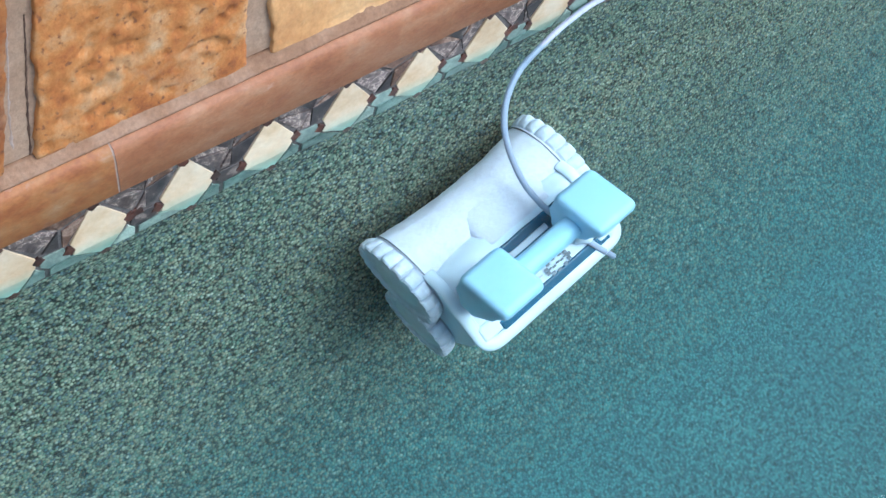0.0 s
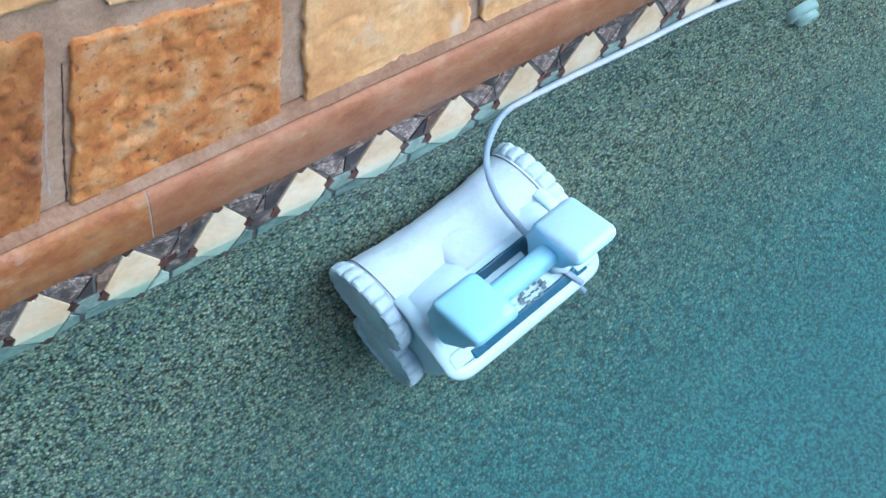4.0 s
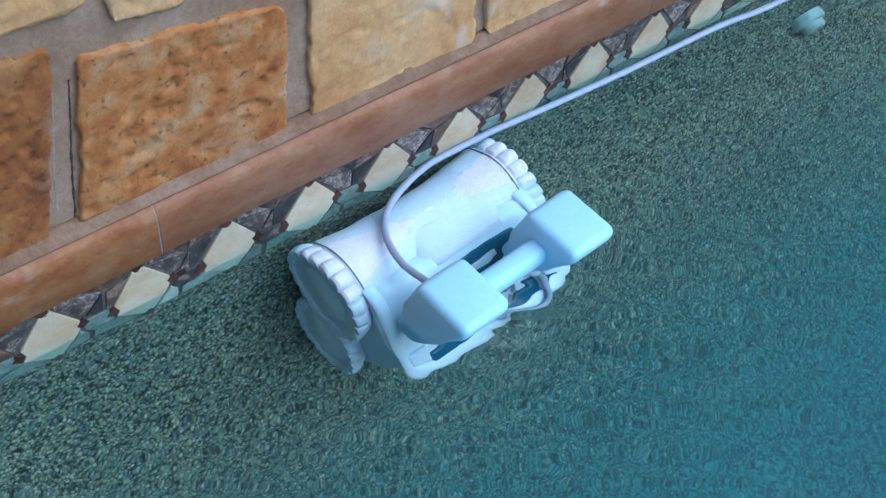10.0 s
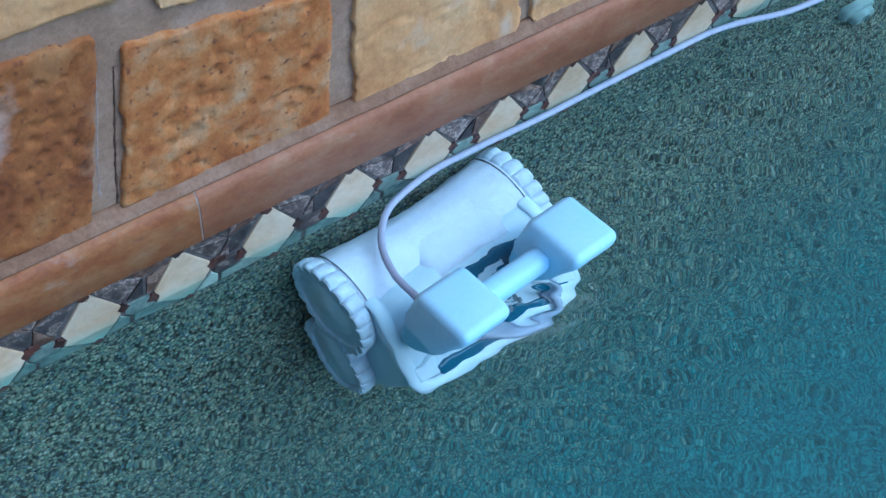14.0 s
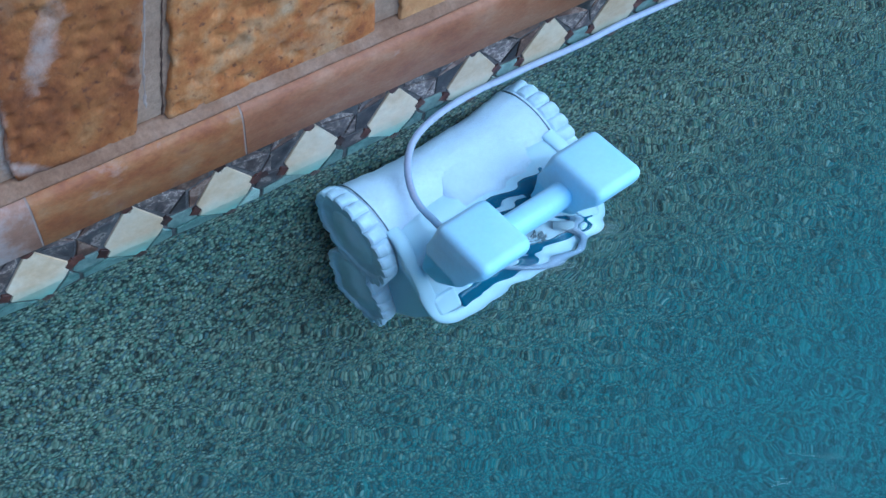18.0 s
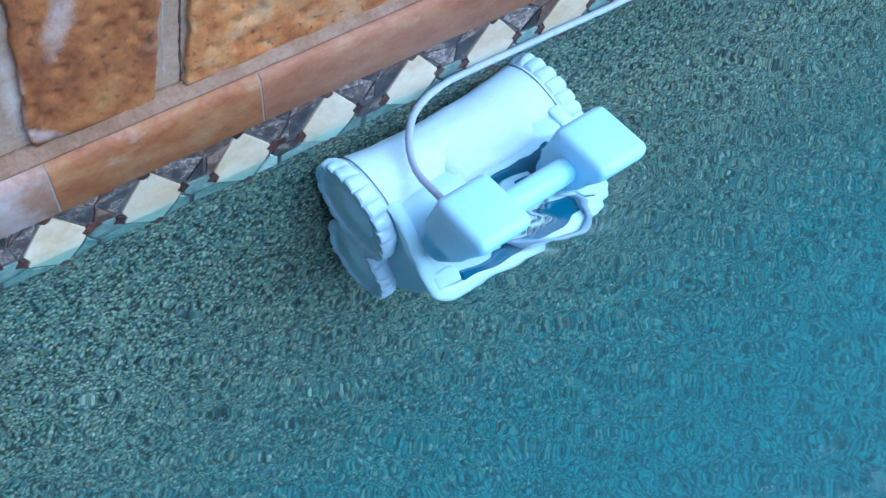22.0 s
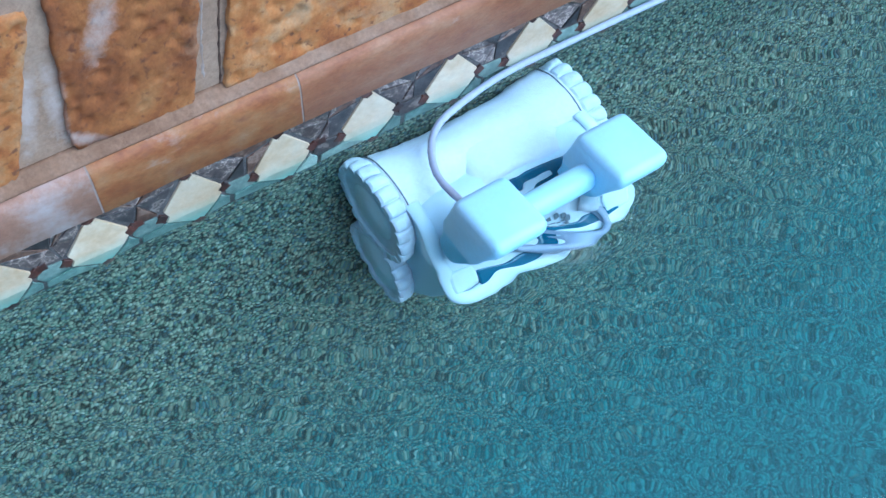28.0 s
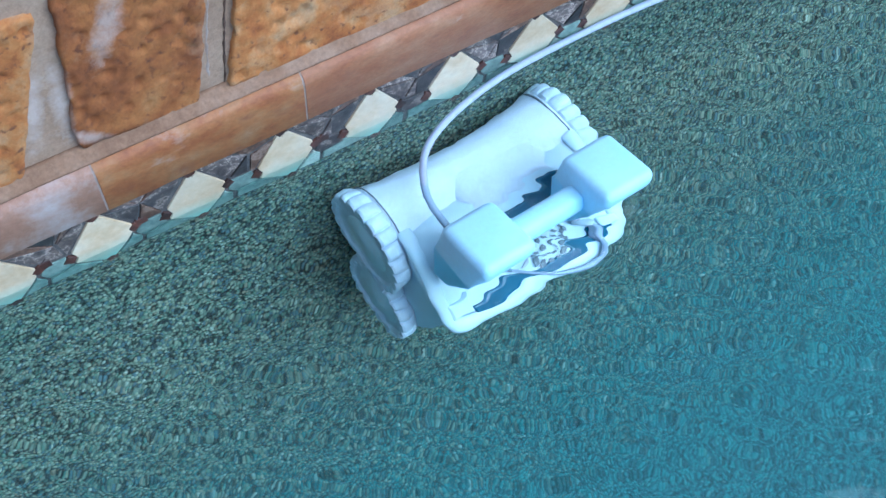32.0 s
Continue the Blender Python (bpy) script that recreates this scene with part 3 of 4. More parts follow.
joint_strip([(-0.222, 0.24), (-0.206, 0.28), (-0.190, 0.33), (-0.172, 0.39)], 0.0050, 31, 0.0010, CRACK_SHADE, "crack_shade_strip", "dark strip painted as the shade in a crack beside the stone")


# coping bricks with a rounded nose, under the stones
coping = thing("coping", "terracotta coping course with pale lime stains above the tile band", "coping", kind="structure")
COPE = [(0.011, 0.116), (-0.016, 0.115), (-0.021, 0.121), (-0.022, 0.198), (-0.0212, 0.206), (-0.0190, 0.2135), (-0.0150, 0.2190), (-0.009, 0.2222), (0.0, 0.2232), (0.011, 0.2232)]
joints = [X0, -2.1, -1.12, -0.135, 0.182, 1.165, 2.15, 3.13, 4.1, 5.1, X1]
for a, b in zip(joints, joints[1:]):
    bm = sweep_x(COPE, a + 0.0016, b - 0.0016, steps=max(2, int((b - a) / 0.05)))
    for v in bm.verts:
        if v.co.y < 0:
            v.co.y += 0.0012 * noise.noise(Vector((v.co.x * 11, 3, v.co.z * 20)))
            v.co.z += 0.0014 * noise.noise(Vector((v.co.x * 8, 7, v.co.z * 20)))
    bmesh.ops.split_edges(bm, edges=list({e for f in bm.faces if len(f.verts) > 4 for e in f.edges}))
    part("brick", bm, TERRACOTTA_LIMED if b < 0 else OCHRE_BRICK if b < 0.3 else TERRACOTTA, coping, smooth=True)
joint_face = mesh_of("joint", sweep_x([(y + 0.0012 if y < 0 else y, z - 0.0008) for y, z in COPE], -0.004, 0.004), LIME)
for x in joints[1:-1]:
    ob = new("joint", joint_face)
    ob.parent = coping
    ob.matrix_basis = pose(x, 0, 0)
bm = sweep_x([(0.0115, 0.2220), (-0.001, 0.2220), (-0.009, 0.2236), (-0.0085, 0.2262), (-0.004, 0.2300), (0.002, 0.2345), (0.007, 0.2400), (0.0115, 0.2460)], X0, X1, steps=160)
for v in bm.verts:
    if v.co.y < 0.01:
        v.co.y += 0.003 * noise.noise(Vector((v.co.x * 13, 2, v.co.z * 40)))
part("bed_joint", bm, MORTAR_WARM, coping, "smeared mortar fillet on top of the bricks", True)


# ---- waterline mosaic ----
mosaic = thing("tile_band", "waterline mosaic of cream squares, brown corners and grey slate shards", "tile band", kind="structure")
edge = [(X0 + (X1 - X0) * k / 420, -0.042 + 0.006 * noise.noise(Vector((k * 0.45, 3, 1)))) for k in range(421)]
bm = bmesh.new()
rows = [[bm.verts.new(p) for p in ((x, 0.0108, z), (x, -0.0012, z), (x, -0.0012, 0.1155), (x, 0.0108, 0.1155))] for x, z in edge]
for a, b in zip(rows, rows[1:]):
    for k in range(4):
        bm.faces.new((a[k], a[(k + 1) % 4], b[(k + 1) % 4], b[k]))
part("grout", bm, GROUT, mosaic)
PITCH = 0.1525


def tile_mesh(name, outline, material, proud=0.004):
    return mesh_of(name, prism(outline, -0.0005, -proud, 0.0008), material)


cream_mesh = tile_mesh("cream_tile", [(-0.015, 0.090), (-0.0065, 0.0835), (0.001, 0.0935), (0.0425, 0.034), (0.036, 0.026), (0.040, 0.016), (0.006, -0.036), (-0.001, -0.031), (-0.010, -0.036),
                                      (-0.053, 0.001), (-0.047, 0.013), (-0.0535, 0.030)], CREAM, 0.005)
small = 0.0118
square_mesh = tile_mesh("square_tile", [(0, small), (small, 0), (0, -small), (-small * 1.1, -0.001)], TILE_BROWN, 0.0048)
H2 = PITCH / 2
cut = random.Random(14)


def shard_set():
    """A triangle between two cream tiles, broken into wedges of slate round a loose middle point."""
    left, right = (0.008, 0.112), (PITCH - 0.022, 0.112)
    stops = sorted(cut.uniform(0.12, 0.88) for _ in range(cut.choice((2, 3))))
    top = [left] + [(left[0] + (right[0] - left[0]) * s, 0.112) for s in stops] + [right]
    mid = (H2 + cut.uniform(-0.016, 0.012), 0.078 + cut.uniform(-0.014, 0.010))
    ring = [(0.010, 0.088)] + top + [(PITCH - 0.023, 0.086), (PITCH - 0.061, 0.031), (H2 + cut.uniform(-0.012, 0.008), 0.030), (0.053, 0.034)]
    made, k = [], 0
    while k < len(ring):
        step = 2 if cut.random() < 0.35 and k + 2 <= len(ring) else 1
        pts = [mid] + [ring[(k + q) % len(ring)] for q in range(step + 1)]
        cx, cz = sum(p[0] for p in pts) / len(pts), sum(p[1] for p in pts) / len(pts)
        away = 0.0009
        pts = [(x + (cx - x) * min(0.25, away * 2.5 / max(0.006, math.hypot(cx - x, cz - z))), z + (cz - z) * min(0.25, away * 2.5 / max(0.006, math.hypot(cx - x, cz - z)))) for x, z in pts]
        made.append(tile_mesh("slate_shard", pts, cut.choice((SLATE, SLATE, SLATE_DARK, SLATE_BROWN)), cut.uniform(0.0036, 0.0048)))
        k += step
    return made


shard_sets = [shard_set() for _ in range(7)]
cut = random.Random(4)
lower_sets = []
for _ in range(7):
    d = [cut.uniform(-0.007, 0.006) for _ in range(8)]
    lower_sets.append((
        tile_mesh("pale_tile", [(0.040, 0.007), (0.056 + d[0], -0.010 + d[1]), (0.054 + d[0], -0.034 + d[2]), (0.012, -0.037)], cut.choice((TILE_PALE, TILE_PALE, TILE_TEAL)), 0.0042),
        tile_mesh("teal_tile", [(0.053, 0.027), (0.088, 0.026), (0.096, -0.002), (0.062 + d[0], -0.009 + d[1]), (0.046, 0.008)], cut.choice((TILE_TEAL, TILE_TEAL, SLATE_DARK)), 0.0040),
        tile_mesh("green_tile", [(0.0635 + d[0], -0.013 + d[1]), (0.099, -0.005), (0.138, -0.037), (0.061 + d[0], -0.036 + d[3])], cut.choice((TILE_TEAL, TILE_PALE, TILE_TEAL)), 0.0042)))
jig = random.Random(8)
for i in range(-14, 34):
    x = i * PITCH

    def tile(name, me, dx=0.0, z=0.0, turn=0.0, flip=1.0):
        ob = new(name, me)
        ob.parent = mosaic
        ob.matrix_basis = pose(x + dx + jig.uniform(-0.0012, 0.0012), 0, z + jig.uniform(-0.0012, 0.0012), 0, jig.uniform(-1.5, 1.5) + turn, 0)

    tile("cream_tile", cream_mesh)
    tile("square_tile", square_mesh, -0.0075, 0.0945, 20)
    tile("square_tile", square_mesh, 0.0465, 0.024, 12)
    if jig.random() < 0.5:
        tile("square_tile", square_mesh, 0.060, 0.031, 40)
    tile("square_tile", square_mesh, -0.0575, 0.014, -10)
    tile("square_tile", square_mesh, -0.001, -0.041, 30)
    for me in shard_sets[jig.randrange(7)] if -6 < i < 22 else shard_sets[0][:2]:
        tile("slate_shard", me)
    for name, me in zip(("pale_tile", "teal_tile", "green_tile"), lower_sets[jig.randrange(7)]):
        tile(name, me)


# ---- return inlet in the pool wall ----
inlet = thing("return_inlet", "round white plastic return fitting in the pebble wall", "pool fitting")
inlet.matrix_basis = pose(1.70, -0.034, -0.235, 0, 0, -90) @ pose(0, 0, 0, 0, 12, 0)
part("flange", lathe_x([(-0.012, 0.046), (0.004, 0.046), (0.010, 0.043), (0.013, 0.036)], 40), FITTING, inlet, smooth=False)
part("nozzle", lathe_x([(0.010, 0.032), (0.022, 0.031), (0.030, 0.025), (0.030, 0.014), (0.016, 0.012)], 40), FITTING, inlet, smooth=False)


# ---- pool robot: x along its rollers, z up the wall, -y away from the wall ----
robot = thing("pool_robot", "white wall-climbing pool cleaning robot with sponge rollers and blue floats", "pool robot")


def L(u, v, w):
    return (u, -w, v)


RING_R = 0.094


def roller(v, w, name, size=1.0):
    foam_end, ring_end = 0.177, 0.211
    outline = [(-foam_end + 2 * foam_end * i / 60, 0) for i in range(61)]
    outline = [(x, size * (0.076 + 0.014 * (abs(x) / foam_end) ** 2.0 + 0.0012 * noise.noise(Vector((x * 30, v, 2))))) for x, _ in outline]
    ob = part(name, lathe_x(outline, 110, lambda a, x, r: r + 0.0016 * noise.noise(Vector((x * 22, math.cos(a) * 3, math.sin(a) * 3))) + 0.0014 * noise.noise(Vector((x * 120, math.cos(a) * 11, math.sin(a) * 11)))), FOAM, robot,
              "white sponge roller, narrower at its waist", True, pose(0, -w, v))
    for side in (-1, 1):
        scallop = lambda a, x, r: size * (r + ((0.0030 + 0.17 * (abs(x) - 0.177)) * (abs(math.cos(10 * a)) ** 0.4 * 1.5 - 1.0) + 0.0022 * noise.noise(Vector((x * 90, 4 * math.cos(a), 4 * math.sin(a)))) if r > 0.085 else 0))
        part("end_ring", lathe_x([(side * x, r) for x, r in ((foam_end, 0.087), (foam_end + 0.005, 0.092), (0.193, 0.095), (ring_end - 0.004, RING_R), (ring_end, 0.091), (ring_end - 0.001, 0.083), (0.206, 0.080), (0.205, 0.074), (0.205, 0.03))], 160, scallop),
             RING, ob, "scalloped white rubber end ring")
        part("hub", lathe_x([(side * x, r) for x, r in ((0.203, 0.058), (0.2075, 0.053), (0.208, 0.022), (0.211, 0.018))], 28), HUB, ob, "pale grey plastic hub", True)
        part("seam", lathe_x([(side * x, r) for x, r in ((0.171, 0.087 * size), (0.172, 0.0915 * size), (0.1735, 0.0915 * size), (0.1745, 0.087 * size))], 56), SEAM, ob, "dark stitched seam")
    return ob


roller(-0.035, 0.092, "upper_roller")
roller(-0.202, 0.098, "lower_roller", 0.84)

# white flap that leads from the upper roller's crown to the cover's lip
flap_top = [(-0.100, 0.0385), (-0.118, 0.0382), (-0.136, 0.0360), (-0.155, 0.0315), (-0.172, 0.0262), (-0.184, 0.0200)]
bm = sweep_x(flap_top + [(y + 0.002, z - 0.006) for y, z in flap_top[::-1]], -0.056, 0.120, steps=22)
for v in bm.verts:
    edge = min(1.0, (v.co.x + 0.056) / 0.020, (0.120 - v.co.x) / 0.024)
    v.co.z -= 0.010 * (1 - edge) ** 2
part("flap", bm, FOAM, robot, "white flap between roller and cover", True)


def tube_mesh(points, radius):
    """A round tube along a smooth line."""
    curve = bpy.data.curves.new("tube", "CURVE")
    curve.dimensions, curve.bevel_depth, curve.bevel_resolution, curve.resolution_u = "3D", radius, 3, 8
    curve.use_fill_caps = True
    line = curve.splines.new("NURBS")
    line.points.add(len(points) - 1)
    line.use_endpoint_u, line.order_u = True, 3
    for q, p in zip(line.points, points):
        q.co = (*p, 1)
    holder = bpy.data.objects.new("tube", curve)
    bm = bmesh.new()
    bm.from_mesh(holder.to_mesh())
    bpy.data.objects.remove(holder)
    return bm


# chassis between the rollers and the sloping cover in front of them
part("chassis", box(-0.165, 0.165, -0.17, -0.045, -0.245, -0.045, 0.02, 3), SHELL, robot, smooth=False)
cover_profile = [(-0.140, 0.022), (-0.168, 0.026), (-0.186, 0.018), (-0.205, 0.000), (-0.262, -0.070), (-0.272, -0.086), (-0.268, -0.100), (-0.215, -0.16), (-0.175, -0.235), (-0.14, -0.235), (-0.13, -0.02)]
bm = sweep_x([(y, z) for y, z in cover_profile], -0.177, 0.177, steps=8)
bmesh.ops.bevel(bm, geom=[e for e in bm.edges if abs(abs(e.verts[0].co.x) - 0.177) < 1e-4 and abs(abs(e.verts[1].co.x) - 0.177) < 1e-4], offset=0.008, segments=3, affect="EDGES")
cover = part("cover", bm, SHELL, robot, "", True)

SLOPE = math.atan2(0.097, 0.117)


def on_cover(u, down, out=0.0):
    """A pose on the sloping face: u along the rollers, down the slope from its upper edge, out from it."""
    v, w = 0.034 - down * math.cos(SLOPE) * 1.0, 0.176 + down * math.sin(SLOPE)
    n = Vector((0, -math.cos(SLOPE), math.sin(SLOPE)))
    p = Vector(L(u, v, w)) + n * out
    return Matrix.Translation(p) @ Matrix.Rotation(-SLOPE, 4, "X")


part("window", box(-0.055, 0.115, -0.003, 0.01, -0.022, 0.022, 0.003), NAVY, cover, "dark blue recessed window", at=on_cover(0, 0.050, 0.002))
part("label_plate", box(-0.032, 0.062, -0.002, 0.002, -0.006, 0.006, 0.001), SHELL, cover, "white label strip", at=on_cover(0, 0.052, 0.0065))
part("groove", box(-0.125, 0.150, -0.003, 0.01, -0.0095, 0.0095, 0.003), NAVY, cover, "dark blue groove along the cover's rim", at=on_cover(0, 0.1495, 0.002))
for k in range(11):
    a = 2 * math.pi * k / 11
    part("logo_block", box(-0.0042, 0.0042, -0.001, 0.001, -0.0034, 0.0034), INK, cover,
         at=on_cover(0.034 + 0.028 * math.cos(a), 0.126 - 0.014 * math.sin(a), 0.0035))
for k in range(5):
    part("logo_bar", box(-0.004, 0.004, -0.001, 0.001, -0.0014, 0.0014), INK, cover, at=on_cover(0.014 + 0.010 * k, 0.125 + 0.002 * (k % 2), 0.0035))
for k in range(4):
    part("print_bar", box(-0.008, 0.008, -0.001, 0.001, -0.0012, 0.0012), FOLD, cover, at=on_cover(-0.075 + 0.021 * k, 0.124, 0.0035))
for side in (-1, 1):
    part("corner_pad", box(-0.022, 0.022, -0.006, 0.006, -0.016, 0.016, 0.005), SHELL, cover, "white raised corner pad", at=on_cover(side * 0.148, 0.136, 0.002))


def ribbon(name, points, wide, thick, material, parent, label=""):
    """A rounded strap along a line, its broad side on the cover's slope."""
    out = Vector((0, -math.cos(SLOPE), math.sin(SLOPE)))
    pts = [Vector(p) for p in points]
    for _ in range(2):
        pts = [pts[0]] + [q for a, b in zip(pts, pts[1:]) for q in (a.lerp(b, 0.25), a.lerp(b, 0.75))] + [pts[-1]]
    bm = bmesh.new()
    rings = []
    for k, p in enumerate(pts):
        way = (pts[min(k + 1, len(pts) - 1)] - pts[max(k - 1, 0)]).normalized()
        across = way.cross(out).normalized()
        up = across.cross(way).normalized()
        rings.append([bm.verts.new(p + across * wide * math.cos(q * math.pi / 6) + up * thick * math.sin(q * math.pi / 6)) for q in range(12)])
    for a, b in zip(rings, rings[1:]):
        for q in range(12):
            bm.faces.new((a[q], a[(q + 1) % 12], b[(q + 1) % 12], b[q]))
    bm.faces.new(rings[0])
    bm.faces.new(rings[-1])
    return part(name, bm, material, parent, label, True)


# white strap round the cover's lower edge, with arms up to the roller's ends
rim_points = []
for side in (-1, 1):
    arm = [L(side * 0.166, 0.030, 0.150), L(side * 0.168, 0.028, 0.178), L(side * 0.170, 0.0, 0.208), L(side * 0.172, -0.06, 0.254), L(side * 0.172, -0.084, 0.272), L(side * 0.158, -0.096, 0.281), L(side * 0.130, -0.098, 0.283)]
    rim_points += arm if side < 0 else arm[::-1]
ribbon("rim", rim_points, 0.0130, 0.0070, SHELL, robot, "rounded white plastic rim")

# float handle: a bar with a block of foam at each end
handle = part("handle_bar", box(-0.075, 0.075, -0.312, -0.272, 0.074, 0.113, 0.014, 3), FLOAT, robot, "pale blue handle bar", True)
for side in (-1, 1):
    a, b = sorted((side * 0.066, side * 0.164))
    bm = sweep_x([(-0.252, 0.150), (-0.364, 0.150), (-0.362, 0.122), (-0.320, 0.070), (-0.257, -0.017), (-0.213, -0.006), (-0.232, 0.084)], a, b)
    bmesh.ops.bevel(bm, geom=bm.edges[:], offset=0.014, segments=4, profile=0.5, affect="EDGES")
    part("float", bm, FLOAT, robot, "pale blue foam float block", True)
part("cable_plug", tube_mesh([L(0.094, -0.034, 0.238), L(0.102, -0.052, 0.254), L(0.112, -0.075, 0.276), L(0.122, -0.098, 0.290)], 0.0064), CORD, robot, "pale grey cable plug", True)
GLAND = Vector(L(0.105, -0.05, 0.262))
tail = part("cable_tail", tube_mesh([Vector(L(*p)) - GLAND for p in ((-0.045, -0.050, 0.262), (0.0, -0.075, 0.285), (0.05, -0.090, 0.300), (0.098, -0.100, 0.306), (0.118, -0.085, 0.297), (0.114, -0.058, 0.272), (0.100, -0.045, 0.258))], 0.0061), CORD, robot, "pale grey cable tail", True)
part("cable_gland", lathe_x([(-0.02, 0.012), (0.006, 0.012), (0.012, 0.008)], 20), HUB, robot, "", True, pose(0.105, -0.262, -0.05, 0, 0, -40))


# ---- water ----
bm = bmesh.new()
bmesh.ops.create_grid(bm, x_segments=4, y_segments=4, size=1)
for v in bm.verts:
    v.co = (v.co.x * 16.0, (v.co.y - 1) * 0.5 * 4.6 + 0.006, 0)
water = part("water", bm, water_surface(robot))
water.visible_shadow = False
tagged(water, "clear blue-green pool water with drifting ripples", "water", kind="structure")


# ---- floating cable, a chain of short stiff lengths ----
cable = thing("floating_cable", "pale grey floating power cable looping from the robot along the tiles", "cable")
LINK, COUNT = 0.021, 92
def cable_piece(r):
    return mesh_of("cable_length", lathe_x([(-LINK * 0.66, r * 0.6), (-LINK * 0.62, r), (-LINK * 0.58, r), (LINK * 0.58, r), (LINK * 0.62, r), (LINK * 0.66, r * 0.6)], 14), CORD, True)


link_meshes = cable_piece(0.00615), cable_piece(0.00630)
cable_lengths = []
for k in range(COUNT):
    ob = new("cable_length", link_meshes[k % 2])
    ob.parent = cable
    cable_lengths.append(ob)


# ---- what moves ----
ROBOT = [
    (0, 0.767, -0.093, -0.275, -12.5, -8.9, 7.1),
    (0.5, 0.758, -0.088, -0.257, -11.9, -8.2, 6.8),
    (1, 0.749, -0.079, -0.249, -11.8, -7.7, 6.6),
    (1.5, 0.737, -0.071, -0.239, -11.7, -7.5, 6.3),
    (2, 0.727, -0.061, -0.232, -11.6, -7.2, 6.1),
    (2.5, 0.714, -0.053, -0.224, -11.4, -6.5, 6.3),
    (3, 0.702, -0.043, -0.221, -11.5, -6.6, 6.7),
    (3.5, 0.692, -0.035, -0.215, -11.4, -6.6, 6.8),
    (5.5, 0.633, -0.002, -0.138, -8.1, -4.1, 6.0),
    (6, 0.626, -0.000, -0.118, -7.2, -2.2, 5.9),
    (6.5, 0.620, 0.001, -0.093, -5.9, 0.2, 5.7),
    (7, 0.623, 0.000, -0.076, -4.9, 2.7, 5.0),
    (7.5, 0.629, 0.001, -0.067, -4.5, 2.9, 4.1),
    (8, 0.626, -0.005, -0.045, -2.0, 3.6, 4.6),
    (8.5, 0.624, -0.015, -0.033, -0.5, 2.8, 4.3),
    (9, 0.620, -0.021, -0.034, -0.2, 2.1, 4.2),
    (9.5, 0.616, -0.014, -0.048, -0.7, 1.9, 4.4),
    (10, 0.600, -0.006, -0.043, -0.9, 1.0, 4.9),
    (10.5, 0.589, -0.003, -0.053, -2.4, 1.3, 5.1),
    (11, 0.578, -0.001, -0.063, -3.0, -0.0, 5.6),
    (11.5, 0.564, -0.002, -0.073, -3.8, -1.0, 6.6),
    (12, 0.555, -0.002, -0.080, -5.2, 0.4, 6.1),
    (12.5, 0.549, -0.002, -0.084, -5.8, 1.3, 5.7),
    (13, 0.543, 0.001, -0.089, -6.0, 1.6, 5.7),
    (13.5, 0.535, -0.002, -0.080, -5.8, 1.5, 6.0),
    (15.5, 0.523, -0.005, -0.079, -5.6, 2.6, 4.9),
    (16, 0.517, -0.003, -0.077, -6.0, 2.5, 4.5),
    (16.5, 0.509, -0.003, -0.076, -5.5, 2.8, 5.3),
    (17, 0.507, -0.005, -0.085, -6.4, 2.2, 5.7),
    (17.5, 0.503, -0.003, -0.092, -6.5, 1.7, 5.8),
    (18, 0.497, -0.001, -0.092, -5.9, 1.5, 6.1),
    (18.5, 0.490, -0.001, -0.087, -5.3, 1.8, 6.5),
    (19, 0.484, -0.001, -0.083, -5.4, 1.5, 6.6),
    (19.5, 0.483, 0.000, -0.084, -5.6, 2.0, 6.2),
    (20, 0.477, -0.000, -0.082, -5.7, 2.1, 5.8),
    (20.5, 0.470, -0.001, -0.081, -5.7, 2.5, 5.7),
    (21, 0.465, -0.005, -0.074, -5.5, 2.5, 5.8),
    (21.5, 0.467, -0.005, -0.077, -6.3, 2.3, 5.4),
    (22, 0.466, -0.003, -0.080, -6.3, 1.7, 5.3),
    (22.5, 0.458, -0.001, -0.088, -6.6, 1.8, 5.7),
    (23, 0.452, 0.003, -0.093, -5.8, 3.2, 6.3),
    (23.5, 0.457, 0.003, -0.086, -4.9, 3.0, 5.9),
    (24, 0.459, -0.002, -0.069, -3.9, 2.6, 5.4),
    (24.5, 0.453, -0.001, -0.071, -4.5, 1.9, 5.7),
    (25, 0.448, -0.001, -0.075, -4.8, 1.5, 6.0),
    (25.5, 0.436, 0.003, -0.090, -5.6, 2.2, 6.9),
    (26, 0.429, 0.009, -0.087, -4.3, 2.6, 6.8),
    (26.5, 0.431, 0.002, -0.096, -6.1, 3.3, 6.0),
    (28.5, 0.446, 0.009, -0.094, -7.7, 2.9, 3.5),
    (29, 0.439, 0.007, -0.105, -8.7, 2.0, 4.2),
    (29.5, 0.426, 0.008, -0.103, -7.5, 1.5, 5.4),
    (30, 0.419, 0.006, -0.107, -7.8, 1.7, 5.5),
    (30.5, 0.416, 0.004, -0.117, -9.2, 2.3, 5.1),
    (31, 0.413, 0.000, -0.122, -9.8, 2.8, 5.1),
    (31.5, 0.412, -0.007, -0.140, -11.7, 3.0, 4.9),
    (32, 0.406, -0.022, -0.143, -12.2, 2.9, 4.9),
]
CABLE = {}
CABLE[0] = [(0.952, -0.361, -0.330), (0.869, -0.298, -0.200), (0.844, -0.231, -0.150), (0.854, -0.156, -0.100), (0.886, -0.103, -0.060), (0.943, -0.064, -0.030), (1.016, -0.044, -0.005), (1.102, -0.024, 0.000), (1.198, -0.013, 0.000), (1.385, -0.024, 0.000), (1.666, -0.072, 0.000)]
